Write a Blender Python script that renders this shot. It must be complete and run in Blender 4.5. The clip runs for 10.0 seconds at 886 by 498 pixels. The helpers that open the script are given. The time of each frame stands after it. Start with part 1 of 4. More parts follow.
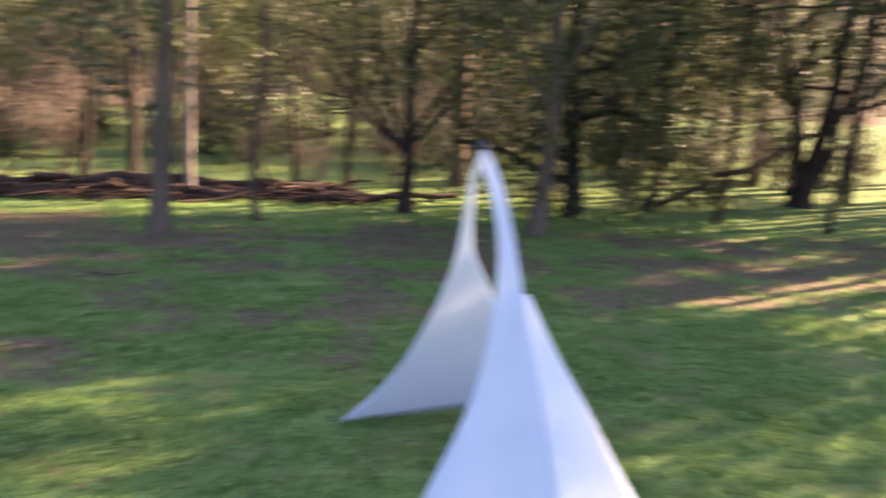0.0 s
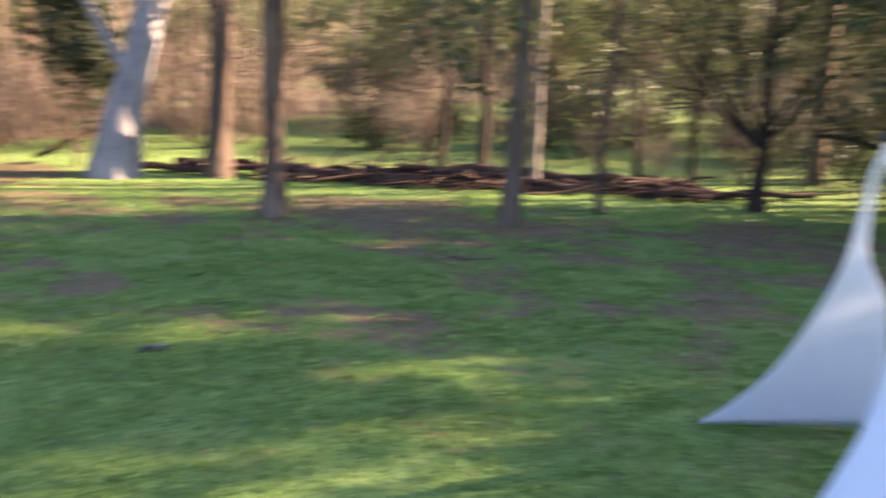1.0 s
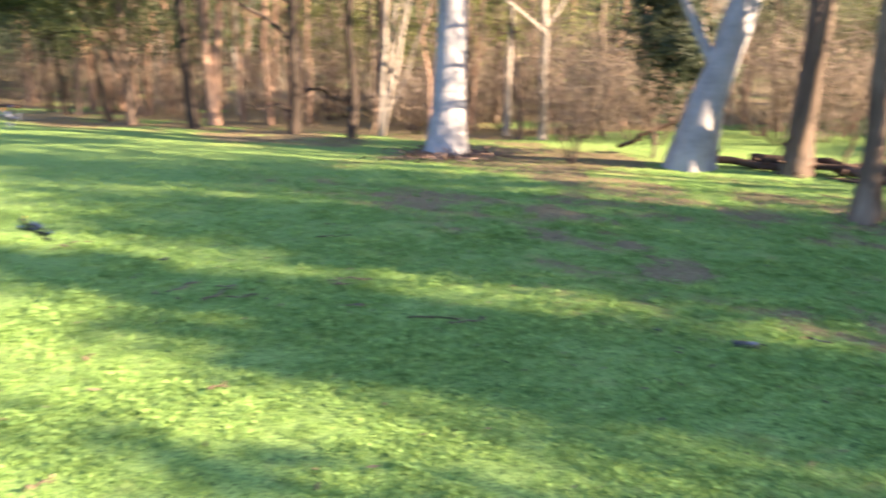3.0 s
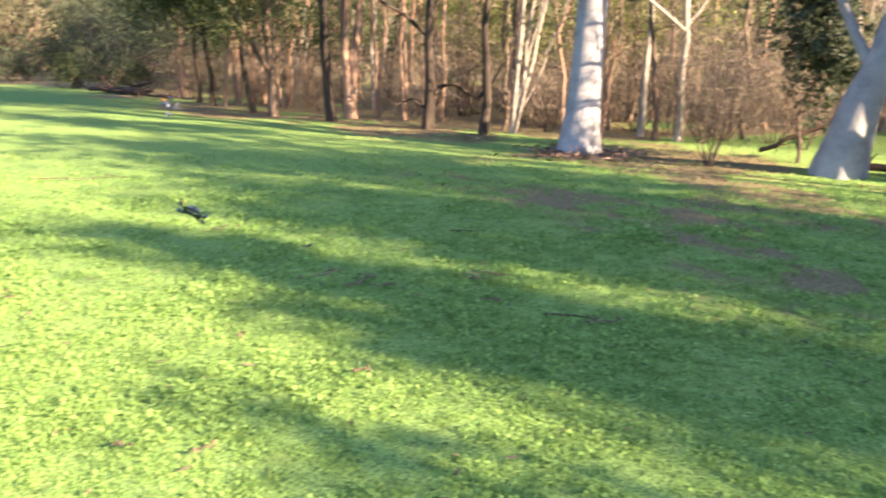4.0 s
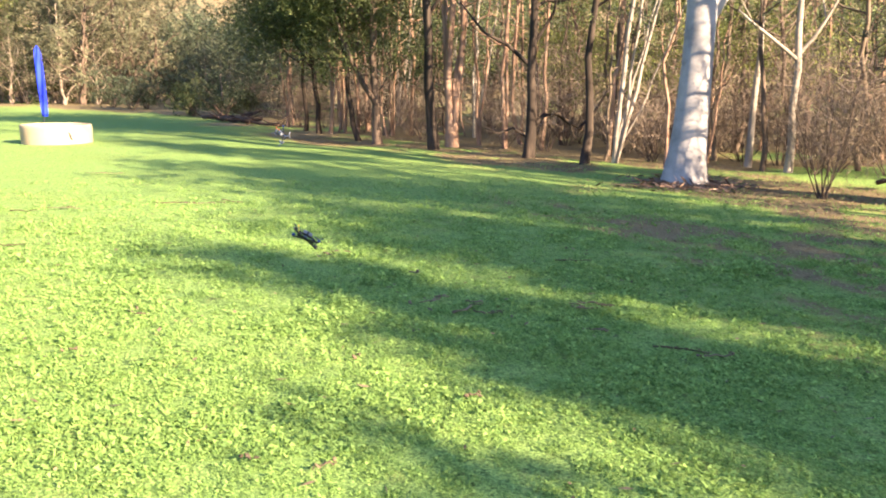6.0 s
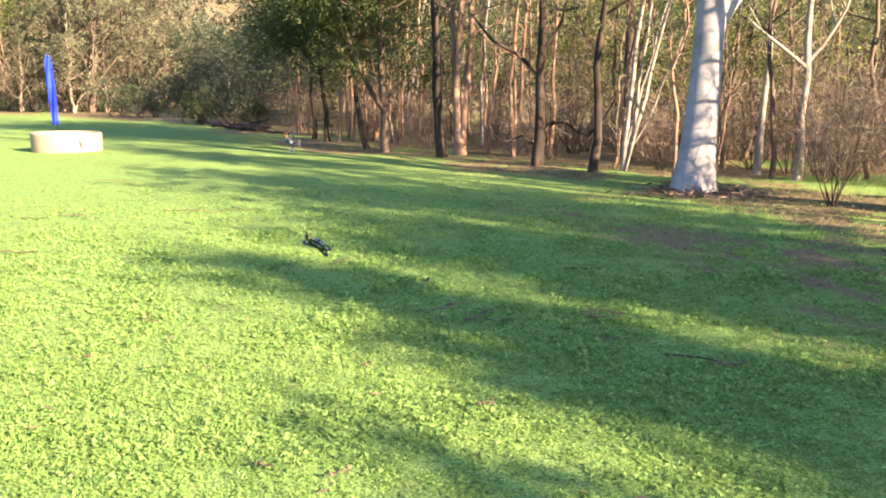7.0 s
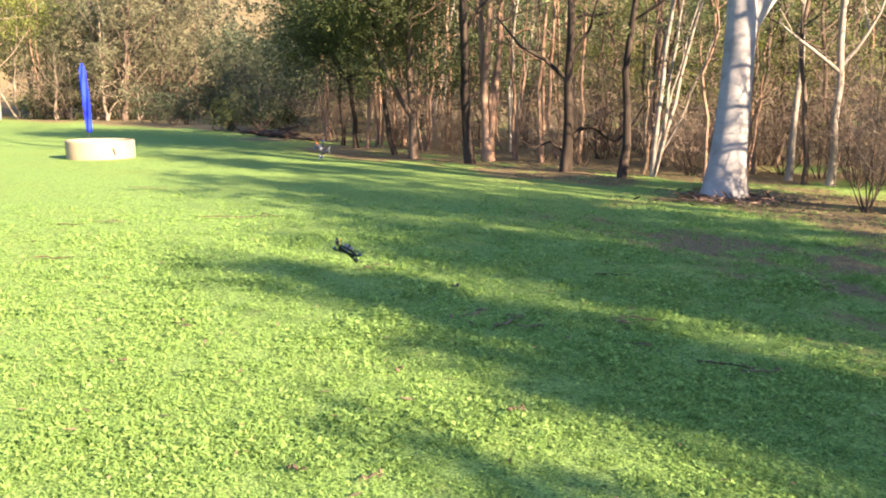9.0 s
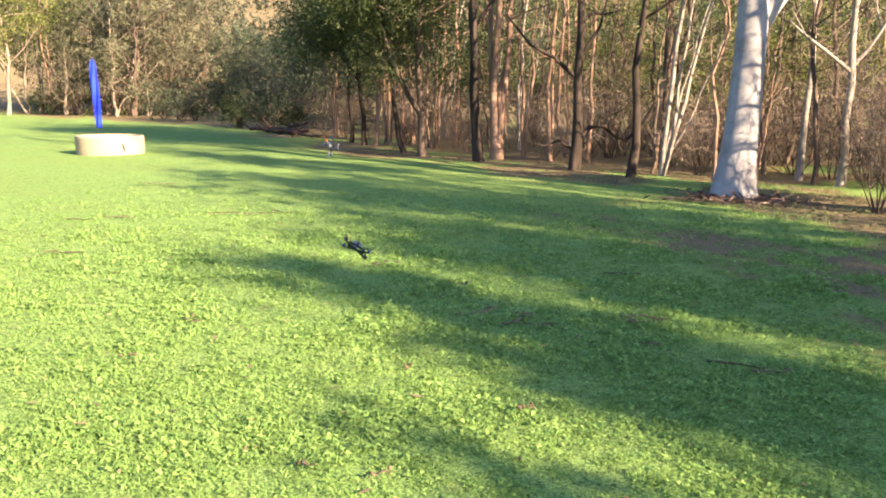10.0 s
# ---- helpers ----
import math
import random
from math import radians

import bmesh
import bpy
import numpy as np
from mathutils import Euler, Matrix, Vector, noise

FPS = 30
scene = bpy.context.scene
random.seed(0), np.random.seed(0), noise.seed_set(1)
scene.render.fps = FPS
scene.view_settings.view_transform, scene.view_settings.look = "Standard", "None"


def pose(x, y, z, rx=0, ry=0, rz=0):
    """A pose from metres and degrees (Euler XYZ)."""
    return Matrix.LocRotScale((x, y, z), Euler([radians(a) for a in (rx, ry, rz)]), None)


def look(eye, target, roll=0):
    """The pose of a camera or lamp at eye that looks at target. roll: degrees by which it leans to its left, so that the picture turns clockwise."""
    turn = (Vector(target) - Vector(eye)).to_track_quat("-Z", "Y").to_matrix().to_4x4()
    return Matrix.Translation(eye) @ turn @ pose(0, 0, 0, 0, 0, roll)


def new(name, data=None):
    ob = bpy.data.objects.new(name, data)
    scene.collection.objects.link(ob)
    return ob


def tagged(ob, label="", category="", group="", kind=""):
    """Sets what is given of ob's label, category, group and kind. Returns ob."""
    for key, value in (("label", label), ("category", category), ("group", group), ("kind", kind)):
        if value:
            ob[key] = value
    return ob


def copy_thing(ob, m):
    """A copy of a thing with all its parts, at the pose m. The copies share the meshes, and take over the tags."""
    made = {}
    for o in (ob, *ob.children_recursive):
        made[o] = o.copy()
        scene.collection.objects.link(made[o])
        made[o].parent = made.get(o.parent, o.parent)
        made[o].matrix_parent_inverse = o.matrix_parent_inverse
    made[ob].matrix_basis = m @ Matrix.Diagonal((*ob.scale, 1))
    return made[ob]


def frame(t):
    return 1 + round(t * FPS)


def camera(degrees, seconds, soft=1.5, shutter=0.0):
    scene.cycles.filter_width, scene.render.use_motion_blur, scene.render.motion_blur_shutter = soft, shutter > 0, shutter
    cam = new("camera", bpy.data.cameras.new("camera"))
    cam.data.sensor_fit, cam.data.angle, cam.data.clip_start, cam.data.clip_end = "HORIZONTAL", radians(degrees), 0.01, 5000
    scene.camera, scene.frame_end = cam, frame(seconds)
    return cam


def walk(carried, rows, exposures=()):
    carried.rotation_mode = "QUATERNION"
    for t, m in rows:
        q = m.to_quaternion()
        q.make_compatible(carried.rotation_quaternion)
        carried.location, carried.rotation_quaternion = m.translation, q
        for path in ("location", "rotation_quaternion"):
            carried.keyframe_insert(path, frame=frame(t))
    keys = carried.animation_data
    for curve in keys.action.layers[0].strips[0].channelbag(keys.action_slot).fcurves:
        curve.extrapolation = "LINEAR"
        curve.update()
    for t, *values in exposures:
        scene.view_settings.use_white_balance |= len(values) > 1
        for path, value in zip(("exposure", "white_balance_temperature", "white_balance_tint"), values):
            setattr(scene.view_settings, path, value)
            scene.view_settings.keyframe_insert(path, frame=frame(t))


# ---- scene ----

# ---- camera ----
cam = camera(55.9, 10.0, soft=1.8, shutter=1.0)
# seconds, eye x y z, yaw, pitch, roll
ROWS = [
    (0.0, -0.004, -0.002, 1.640, -0.58, -11.22, 2.94),
    (0.5, -0.104, -0.027, 1.624, 10.42, -11.76, 2.39),
    (1.0, -0.194, -0.047, 1.613, 21.83, -12.30, 1.32),
    (1.5, -0.336, -0.138, 1.595, 32.82, -13.34, 0.43),
    (2.0, -0.411, -0.169, 1.587, 41.83, -14.06, 0.19),
    (2.5, -0.473, -0.193, 1.589, 50.27, -13.61, 0.22),
    (3.0, -0.497, -0.217, 1.578, 58.50, -12.98, 0.05),
    (3.2, -0.495, -0.227, 1.578, 60.82, -12.87, 0.18),
    (4.5, -0.490, -0.417, 1.586, 69.40, -13.23, 0.79),
    (5.0, -0.474, -0.452, 1.595, 71.18, -12.62, 0.71),
    (5.5, -0.452, -0.462, 1.599, 72.40, -12.00, 0.58),
    (6.0, -0.445, -0.464, 1.604, 73.62, -11.40, 0.52),
    (7.5, -0.451, -0.506, 1.606, 74.22, -10.78, 0.46),
    (8.0, -0.455, -0.508, 1.604, 74.86, -10.88, 0.38),
    (8.5, -0.440, -0.509, 1.608, 75.55, -10.77, 0.21),
    (9.0, -0.433, -0.519, 1.608, 76.01, -10.47, 0.17),
    (9.5, -0.430, -0.523, 1.608, 76.43, -10.30, 0.34),
    (10.0, -0.440, -0.534, 1.604, 76.51, -10.61, 0.52),
]
walk(cam, [(t, pose(x, y, z, 90 + pitch, 0, yaw) @ pose(0, 0, 0, 0, 0, roll)) for t, x, y, z, yaw, pitch, roll in ROWS],
     exposures=[(0.0, 3.08, 6600, 34), (1.5, 3.1, 6200, 26), (3.0, 3.23, 6080, 17), (4.5, 3.08, 6140, 15), (6.0, 3.0, 6140, 15), (7.5, 2.9, 6140, 15), (10.0, 2.73, 6100, 15)])

# ---- light ----
SUN_WAY = Vector((math.cos(radians(34)), math.sin(radians(34)), 0.0))
SUN_HEIGHT = radians(23)
sun_from = Vector((SUN_WAY.x * math.cos(SUN_HEIGHT), SUN_WAY.y * math.cos(SUN_HEIGHT), math.sin(SUN_HEIGHT)))
world = bpy.data.worlds.new("sky")
scene.world = world
world.use_nodes = True
wn = world.node_tree.nodes
sky = wn.new("ShaderNodeTexSky")
sky.sky_type, sky.sun_disc = "NISHITA", False
sky.sun_elevation, sky.sun_rotation = SUN_HEIGHT, math.atan2(SUN_WAY.x, SUN_WAY.y)
wn["Background"].inputs[1].default_value = 0.066
sky.ozone_density = 3.0
world.node_tree.links.new(sky.outputs[0], wn["Background"].inputs[0])
sun_data = bpy.data.lights.new("sun", "SUN")
sun_data.energy, sun_data.angle, sun_data.color = 5.0, radians(0.53), (1.0, 0.765, 0.48)
sun = new("sun", sun_data)
sun.matrix_basis = look(sun_from * 60, (0, 0, 0))


# ---- materials ----
def material(name, rough=0.85, spec=0.3):
    m = bpy.data.materials.new(name)
    m.use_nodes = True
    nt = m.node_tree
    b = nt.nodes["Principled BSDF"]
    b.inputs["Roughness"].default_value = rough
    b.inputs["Specular IOR Level"].default_value = spec
    return m, nt, b


def noise_node(nt, scale, detail=4.0, rough=0.6, stretch=(1, 1, 1), space="Object"):
    tc = nt.nodes.new("ShaderNodeTexCoord")
    mp = nt.nodes.new("ShaderNodeMapping")
    mp.inputs["Scale"].default_value = stretch
    nz = nt.nodes.new("ShaderNodeTexNoise")
    nz.inputs["Scale"].default_value, nz.inputs["Detail"].default_value, nz.inputs["Roughness"].default_value = scale, detail, rough
    nt.links.new(tc.outputs[space], mp.inputs[0])
    nt.links.new(mp.outputs[0], nz.inputs[0])
    return nz.outputs["Fac"]


def ramp(nt, fac, stops):
    r = nt.nodes.new("ShaderNodeValToRGB")
    el = r.color_ramp.elements
    while len(el) < len(stops):
        el.new(0.5)
    for e, (p, c) in zip(el, stops):
        e.position, e.color = p, (*c, 1)
    nt.links.new(fac, r.inputs[0])
    return r.outputs[0]


def mix(nt, fac, a, b, mode="MIX"):
    n = nt.nodes.new("ShaderNodeMix")
    n.data_type, n.blend_type = "RGBA", mode
    for socket, v in ((n.inputs[0], fac), (n.inputs[6], a), (n.inputs[7], b)):
        if isinstance(v, bpy.types.NodeSocket):
            nt.links.new(v, socket)
        else:
            socket.default_value = v if isinstance(v, float) else (*v, 1)
    return n.outputs[2]


def bump(nt, b, height, strength, distance):
    n = nt.nodes.new("ShaderNodeBump")
    n.inputs["Strength"].default_value, n.inputs["Distance"].default_value = strength, distance
    nt.links.new(height, n.inputs["Height"])
    nt.links.new(n.outputs[0], b.inputs["Normal"])


def bark(name, dark, mid, light, scale=9.0, stretch=(1, 1, 0.18), relief=0.8):
    m, nt, b = material(name, 0.9, 0.15)
    fine = noise_node(nt, scale, 6, 0.65, stretch)
    broad = noise_node(nt, 1.3, 3, 0.5, (1, 1, 0.5))
    c1 = ramp(nt, fine, [(0.3, dark), (0.5, mid), (0.72, light)])
    c2 = ramp(nt, broad, [(0.3, dark), (0.7, light)])
    nt.links.new(mix(nt, 0.35, c1, c2), b.inputs["Base Color"])
    bump(nt, b, fine, relief, 0.02)
    return m


def leaf_material(name, a, c, glow=0.35, rough=0.55, spec=0.25, clump=0.0):
    """Leaves, with light passing through them."""
    m, nt, b = material(name, rough, spec)
    geo = nt.nodes.new("ShaderNodeNewGeometry")
    info = nt.nodes.new("ShaderNodeObjectInfo")
    col = ramp(nt, geo.outputs["Random Per Island"], [(0.0, a), (0.3, tuple(0.65 * u + 0.35 * v for u, v in zip(a, c))), (0.7, tuple(0.35 * u + 0.65 * v for u, v in zip(a, c))), (1.0, c)])
    hsv = nt.nodes.new("ShaderNodeHueSaturation")
    span = nt.nodes.new("ShaderNodeMapRange")
    span.inputs[3].default_value, span.inputs[4].default_value = 0.7, 1.3
    nt.links.new(info.outputs["Random"], span.inputs[0])
    if clump:
        tone = nt.nodes.new("ShaderNodeMapRange")
        tone.inputs[1].default_value, tone.inputs[2].default_value = 0.36, 0.6
        tone.inputs[3].default_value, tone.inputs[4].default_value = 0.8, 1.09
        nt.links.new(noise_node(nt, clump, 3, 0.6), tone.inputs[0])
        nt.links.new(tone.outputs[0], hsv.inputs["Value"])
    else:
        bough = nt.nodes.new("ShaderNodeMapRange")
        bough.inputs[1].default_value, bough.inputs[2].default_value = 0.35, 0.65
        bough.inputs[3].default_value, bough.inputs[4].default_value = 0.7, 1.3
        nt.links.new(noise_node(nt, 1.7, 3, 0.6), bough.inputs[0])
        both = nt.nodes.new("ShaderNodeMath")
        both.operation = "MULTIPLY"
        nt.links.new(span.outputs[0], both.inputs[0])
        nt.links.new(bough.outputs[0], both.inputs[1])
        nt.links.new(both.outputs[0], hsv.inputs["Value"])
    nt.links.new(col, hsv.inputs["Color"])
    nt.links.new(hsv.outputs[0], b.inputs["Base Color"])
    tr = nt.nodes.new("ShaderNodeBsdfTranslucent")
    nt.links.new(hsv.outputs[0], tr.inputs["Color"])
    mx = nt.nodes.new("ShaderNodeMixShader")
    mx.inputs[0].default_value = glow
    out = nt.nodes["Material Output"]
    nt.links.new(b.outputs[0], mx.inputs[1])
    nt.links.new(tr.outputs[0], mx.inputs[2])
    nt.links.new(mx.outputs[0], out.inputs[0])
    return m


def plain(name, colour, rough=0.6, metal=0.0, vary=0.25, scale=20.0):
    m, nt, b = material(name, rough, 0.4)
    b.inputs["Metallic"].default_value = metal
    n = noise_node(nt, scale, 5, 0.6)
    low = tuple(v * (1 - vary) for v in colour)
    high = tuple(min(1, v * (1 + vary)) for v in colour)
    nt.links.new(ramp(nt, n, [(0.3, low), (0.7, high)]), b.inputs["Base Color"])
    return m


GREY_BARK = bark("grey_bark", (0.045, 0.033, 0.023), (0.128, 0.095, 0.067), (0.23, 0.18, 0.13))
BROWN_BARK = bark("brown_bark", (0.032, 0.022, 0.017), (0.085, 0.06, 0.045), (0.18, 0.133, 0.1))
RUST_BARK = bark("rust_bark", (0.085, 0.047, 0.032), (0.225, 0.138, 0.096), (0.39, 0.27, 0.196), 7, (1, 1, 0.08))
BLACK_BARK = bark("black_bark", (0.01, 0.008, 0.007), (0.024, 0.018, 0.015), (0.085, 0.063, 0.048))
PALE_BARK = bark("pale_bark", (0.11, 0.092, 0.078), (0.245, 0.21, 0.175), (0.36, 0.32, 0.275), 4, (1, 1, 0.35), 0.25)
WHITE_BARK = bark("white_bark", (0.14, 0.13, 0.13), (0.27, 0.252, 0.247), (0.36, 0.338, 0.325), 3.0, (1, 1, 1.2), 0.35)
TAN_BARK = bark("tan_bark", (0.09, 0.07, 0.052), (0.2, 0.155, 0.115), (0.31, 0.25, 0.195), 5, (1, 1, 0.3), 0.4)
DEAD_WOOD = bark("dead_wood", (0.02, 0.012, 0.009), (0.06, 0.036, 0.026), (0.15, 0.1, 0.072), 8, (0.25, 1, 1))
FLAKY_BARK = bark("flaky_bark", (0.032, 0.02, 0.013), (0.1, 0.066, 0.043), (0.31, 0.235, 0.168), 5.5, (1, 1, 0.22), 1.0)
TWIGS = leaf_material("dry_twigs", (0.1, 0.072, 0.054), (0.29, 0.225, 0.172), 0.2, 0.9)
WATTLE = leaf_material("wattle_leaves", (0.03, 0.046, 0.017), (0.105, 0.122, 0.044))
EUCALYPT = leaf_material("eucalypt_leaves", (0.06, 0.083, 0.034), (0.155, 0.182, 0.08))
OLIVE = leaf_material("olive_leaves", (0.098, 0.098, 0.06), (0.182, 0.176, 0.11), 0.5, 0.8, 0.1)
BLUEGREEN = leaf_material("bluegreen_leaves", (0.032, 0.045, 0.026), (0.09, 0.107, 0.06))
YOUNG = leaf_material("young_leaves", (0.1, 0.122, 0.034), (0.215, 0.232, 0.072), 0.4, 0.8, 0.1)
GRASS = leaf_material("grass_blades", (0.128, 0.222, 0.058), (0.31, 0.455, 0.13), 0.4, 0.9, 0.05, 13.0)
LITTER = leaf_material("leaf_litter", (0.06, 0.042, 0.026), (0.25, 0.185, 0.11), 0.1, 0.8)
FOOT_BARK = leaf_material("shed_bark_plates", (0.1, 0.06, 0.042), (0.3, 0.2, 0.145), 0.05, 0.85)
SHED_BARK = leaf_material("shed_bark_strips", (0.066, 0.046, 0.029), (0.2, 0.148, 0.092), 0.05, 0.85)


# ---- mesh helpers ----
def part(name, data, mat, parent=None, label="", smooth=True):
    """One mesh object from (vertices, faces), under a thing or a part."""
    me = bpy.data.meshes.new(name)
    me.from_pydata([tuple(v) for v in data[0]], [], data[1])
    me.materials.append(mat)
    if smooth:
        me.polygons.foreach_set("use_smooth", [True] * len(me.polygons))
    me.update()
    ob = new(name, me)
    ob.parent = parent
    return tagged(ob, label)


def leaves(name, q, mat, parent=None, label="", lean=None):
    """One mesh of loose small pieces, from an array n x corners x 3."""
    n, k = len(q), q.shape[1]
    me = bpy.data.meshes.new(name)
    me.vertices.add(n * k)
    me.vertices.foreach_set("co", np.ascontiguousarray(q, np.float32).ravel())
    me.loops.add(n * k)
    me.loops.foreach_set("vertex_index", np.arange(n * k, dtype=np.int32))
    me.polygons.add(n)
    me.polygons.foreach_set("loop_start", np.arange(n, dtype=np.int32) * k)
    me.update(calc_edges=True)
    me.materials.append(mat)
    if lean is not None:
        me.normals_split_custom_set_from_vertices(np.repeat(lean, k, axis=0))
    ob = new(name, me)
    ob.parent = parent
    return tagged(ob, label)


def tube(data, points, radii, sides=7, wobble=0.0, seed=0.0):
    """Adds a round limb along points to (vertices, faces)."""
    V, F = data
    pts = [Vector(p) for p in points]
    start = len(V)
    for i, p in enumerate(pts):
        d = (pts[min(i + 1, len(pts) - 1)] - pts[max(i - 1, 0)]).normalized()
        a = d.cross(Vector((0.31, 0.95, 0.05))).normalized()
        b = d.cross(a)
        for k in range(sides):
            w = 2 * math.pi * k / sides
            r = radii[i] * (1 + wobble * noise.noise(Vector((math.cos(w) * 1.5 + seed, math.sin(w) * 1.5, p.z * 2.3))))
            V.append(p + (a * math.cos(w) + b * math.sin(w)) * r)
    for i in range(len(pts) - 1):
        for k in range(sides):
            k2 = (k + 1) % sides
            F.append((start + i * sides + k, start + i * sides + k2, start + (i + 1) * sides + k2, start + (i + 1) * sides + k))
    F.append(tuple(start + (len(pts) - 1) * sides + k for k in range(sides)))
    return data


def leaf_quads(rng, centres, each, spread, length, width, droop=0.5, flat=0.8, lie=1.0):
    """Pointed leaves in loose clumps round the centres."""
    c = np.repeat(np.asarray(centres, float), each, axis=0)
    n = len(c)
    p = c + rng.normal(0, 1, (n, 3)) * (spread, spread, spread * flat)
    d = rng.normal(0, 1, (n, 3))
    d[:, 2] -= droop
    d[:, 2] *= lie
    d /= np.linalg.norm(d, axis=1)[:, None]
    s = np.cross(d, rng.normal(0, 1, (n, 3)) + (0, 0, 3 * (1 - lie)))
    s /= np.linalg.norm(s, axis=1)[:, None] + 1e-9
    L = length * rng.uniform(0.6, 1.3, (n, 1))
    W = width * rng.uniform(0.6, 1.3, (n, 1)) / 2
    return np.stack([p, p + d * L * 0.45 + s * W, p + d * L, p + d * L * 0.45 - s * W], 1)


def unit_rows(v):
    return v / (np.linalg.norm(v, axis=1)[:, None] + 1e-9)


def sprays(rng, centres, each, spread, length, width, droop=0.5, flat=0.8, bunch=12):
    """Small narrow leaves, bunched in sprays round the centres, as a crown carries them, and the way each leans: out of its bough."""
    c = np.repeat(np.asarray(centres, float), max(1, each // bunch), axis=0)
    hub = np.repeat(c, bunch, axis=0)
    c = c + rng.normal(0, 1, c.shape) * (spread, spread, spread * flat)
    way = unit_rows(rng.normal(0, 1, c.shape) + (0, 0, -droop))
    c, way = np.repeat(c, bunch, axis=0), np.repeat(way, bunch, axis=0)
    n = len(c)
    p = c + way * rng.uniform(-1, 1, (n, 1)) * spread * 0.45 + rng.normal(0, spread * 0.13, (n, 3))
    d = unit_rows(way * 0.7 + rng.normal(0, 0.6, (n, 3)))
    s = unit_rows(np.cross(d, rng.normal(0, 1, (n, 3)))) * width * rng.uniform(0.6, 1.3, (n, 1)) / 2
    q = np.stack([p - s, p + s, p + d * length * rng.uniform(0.6, 1.3, (n, 1))], 1)
    face = unit_rows(np.cross(q[:, 1] - q[:, 0], q[:, 2] - q[:, 0]))
    away = unit_rows(unit_rows(p - hub) + 0.5 * unit_rows(p - hub.mean(0)))
    flip = (face * away).sum(1) < 0
    q[flip] = q[flip][:, [1, 0, 2]]
    face[flip] *= -1
    return q, unit_rows(away * 0.8 + face * 0.55)


def crown(thing, mat, *plan):
    q, lean = sprays(*plan)
    return leaves("crown", q, mat, thing, lean=lean)


def limb(data, rng, p, d, length, r, depth, tips, up=0.25, bend=0.3, split=2, sides=4):
    """A bent limb that forks, down to twigs; tips collects where leaves hang."""
    steps = 4
    pts, rad = [Vector(p)], [r]
    d = Vector(d).normalized()
    for i in range(steps):
        d = (d + Vector(rng.normal(0, bend, 3)) * 0.6 + Vector((0, 0, up * 0.3))).normalized()
        pts.append(pts[-1] + d * (length / steps))
        rad.append(r * (1 - 0.55 * (i + 1) / steps))
    tube(data, pts, rad, sides)
    if depth == 0:
        tips.extend(tuple(q) for q in pts[2:])
        return data
    for _ in range(split):
        k = int(rng.integers(2, steps + 1))
        side = (d + Vector(rng.normal(0, 0.75, 3))).normalized()
        limb(data, rng, pts[k], side, length * rng.uniform(0.5, 0.75), rad[k] * 0.6, depth - 1, tips, up, bend, split, max(3, sides - 1))
    tips.append(tuple(pts[-1]))
    return data


def trunk_path(rng, height, lean=(0, 0), bend=0.1, steps=9):
    off = np.cumsum(rng.normal(0, bend, (steps + 1, 2)), axis=0) * 0.5
    off -= off[0]
    return [Vector((off[i][0] + lean[0] * height * i / steps, off[i][1] + lean[1] * height * i / steps, -0.08 + height * (i / steps))) for i in range(steps + 1)]


def tree(name, seed, height, radius, bark_mat, leaf_mat, lean=(0, 0), bend=0.1, first=0.45, limbs=9, limb_length=0.28, depth=1,
         each=26, spread=0.4, leaf=(0.22, 0.07), flare=1.5, up=0.3, droop=0.6, stems=(), fork=None, drop=0.0, sides=9):
    """A tree: a tapered, flared trunk with forking limbs, and a crown of many small leaves. stems: further trunks from the foot."""
    rng = np.random.default_rng(seed)
    thing = new(name)
    wood, tips = ([], []), []
    for k, (tilt, share) in enumerate([(lean, 1.0), *stems]):
        path = trunk_path(rng, height * share, tilt, bend, 14)
        n = len(path) - 1
        rad = []
        for i, p in enumerate(path):
            f = i / n
            rad.append(radius * share * ((1 - 0.8 * f) * (1 + (flare - 1) * math.exp(-max(p.z, 0) / (radius * 2.2)))))
        tube(wood, path, rad, sides, 0.16, seed + k)
        for j in range(max(2, limbs // (1 + len(stems)))):
            f = rng.uniform(first, 0.98)
            i = min(int(f * n), n - 1)
            p = path[i].lerp(path[i + 1], f * n - i)
            w = rng.uniform(0, 2 * math.pi)
            d = Vector((math.cos(w), math.sin(w), rng.uniform(0.1, 0.9) - drop))
            limb(wood, rng, p, d, height * limb_length * rng.uniform(0.6, 1.2) * (1.15 - 0.5 * f), radius * share * (1 - 0.8 * f) * 0.55, depth, tips, up - drop)
    for p, d, length, r in fork or ():
        limb(wood, rng, p, d, length, r, 2, tips, 0.3, 0.15, 2, 8)
    part("trunk", wood, bark_mat, thing)
    if each:
        crown(thing, leaf_mat, rng, tips, each, spread, leaf[0], leaf[1], droop)
    return thing


def put(ob, x, y, turn=0.0, size=1.0, z=0.0):
    ob.matrix_basis = Matrix.LocRotScale((x, y, z), Euler((0, 0, turn)), (size,) * 3)
    return ob


def again(ob, x, y, turn=0.0, size=1.0, z=0.0):
    c = copy_thing(ob, Matrix.Identity(4))
    return put(c, x, y, turn, size, z)


# ---- ground ----
EDGE = [(-90, -34), (-58.6, -14.7), (-47, -6.0), (-34.7, 0.6), (-22.7, 4.0), (-19.4, 6.0), (-15.3, 7.0), (-13.0, 8.6), (-9.5, 8.4),
        (-7.6, 9.6), (-4, 9.5), (0, 10.0), (4, 10.0), (9, 10.5), (14, 9.5), (22, 9.0), (40, 8.0), (90, 6.0)]
EDGE_X, EDGE_Y = [p[0] for p in EDGE], [p[1] for p in EDGE]


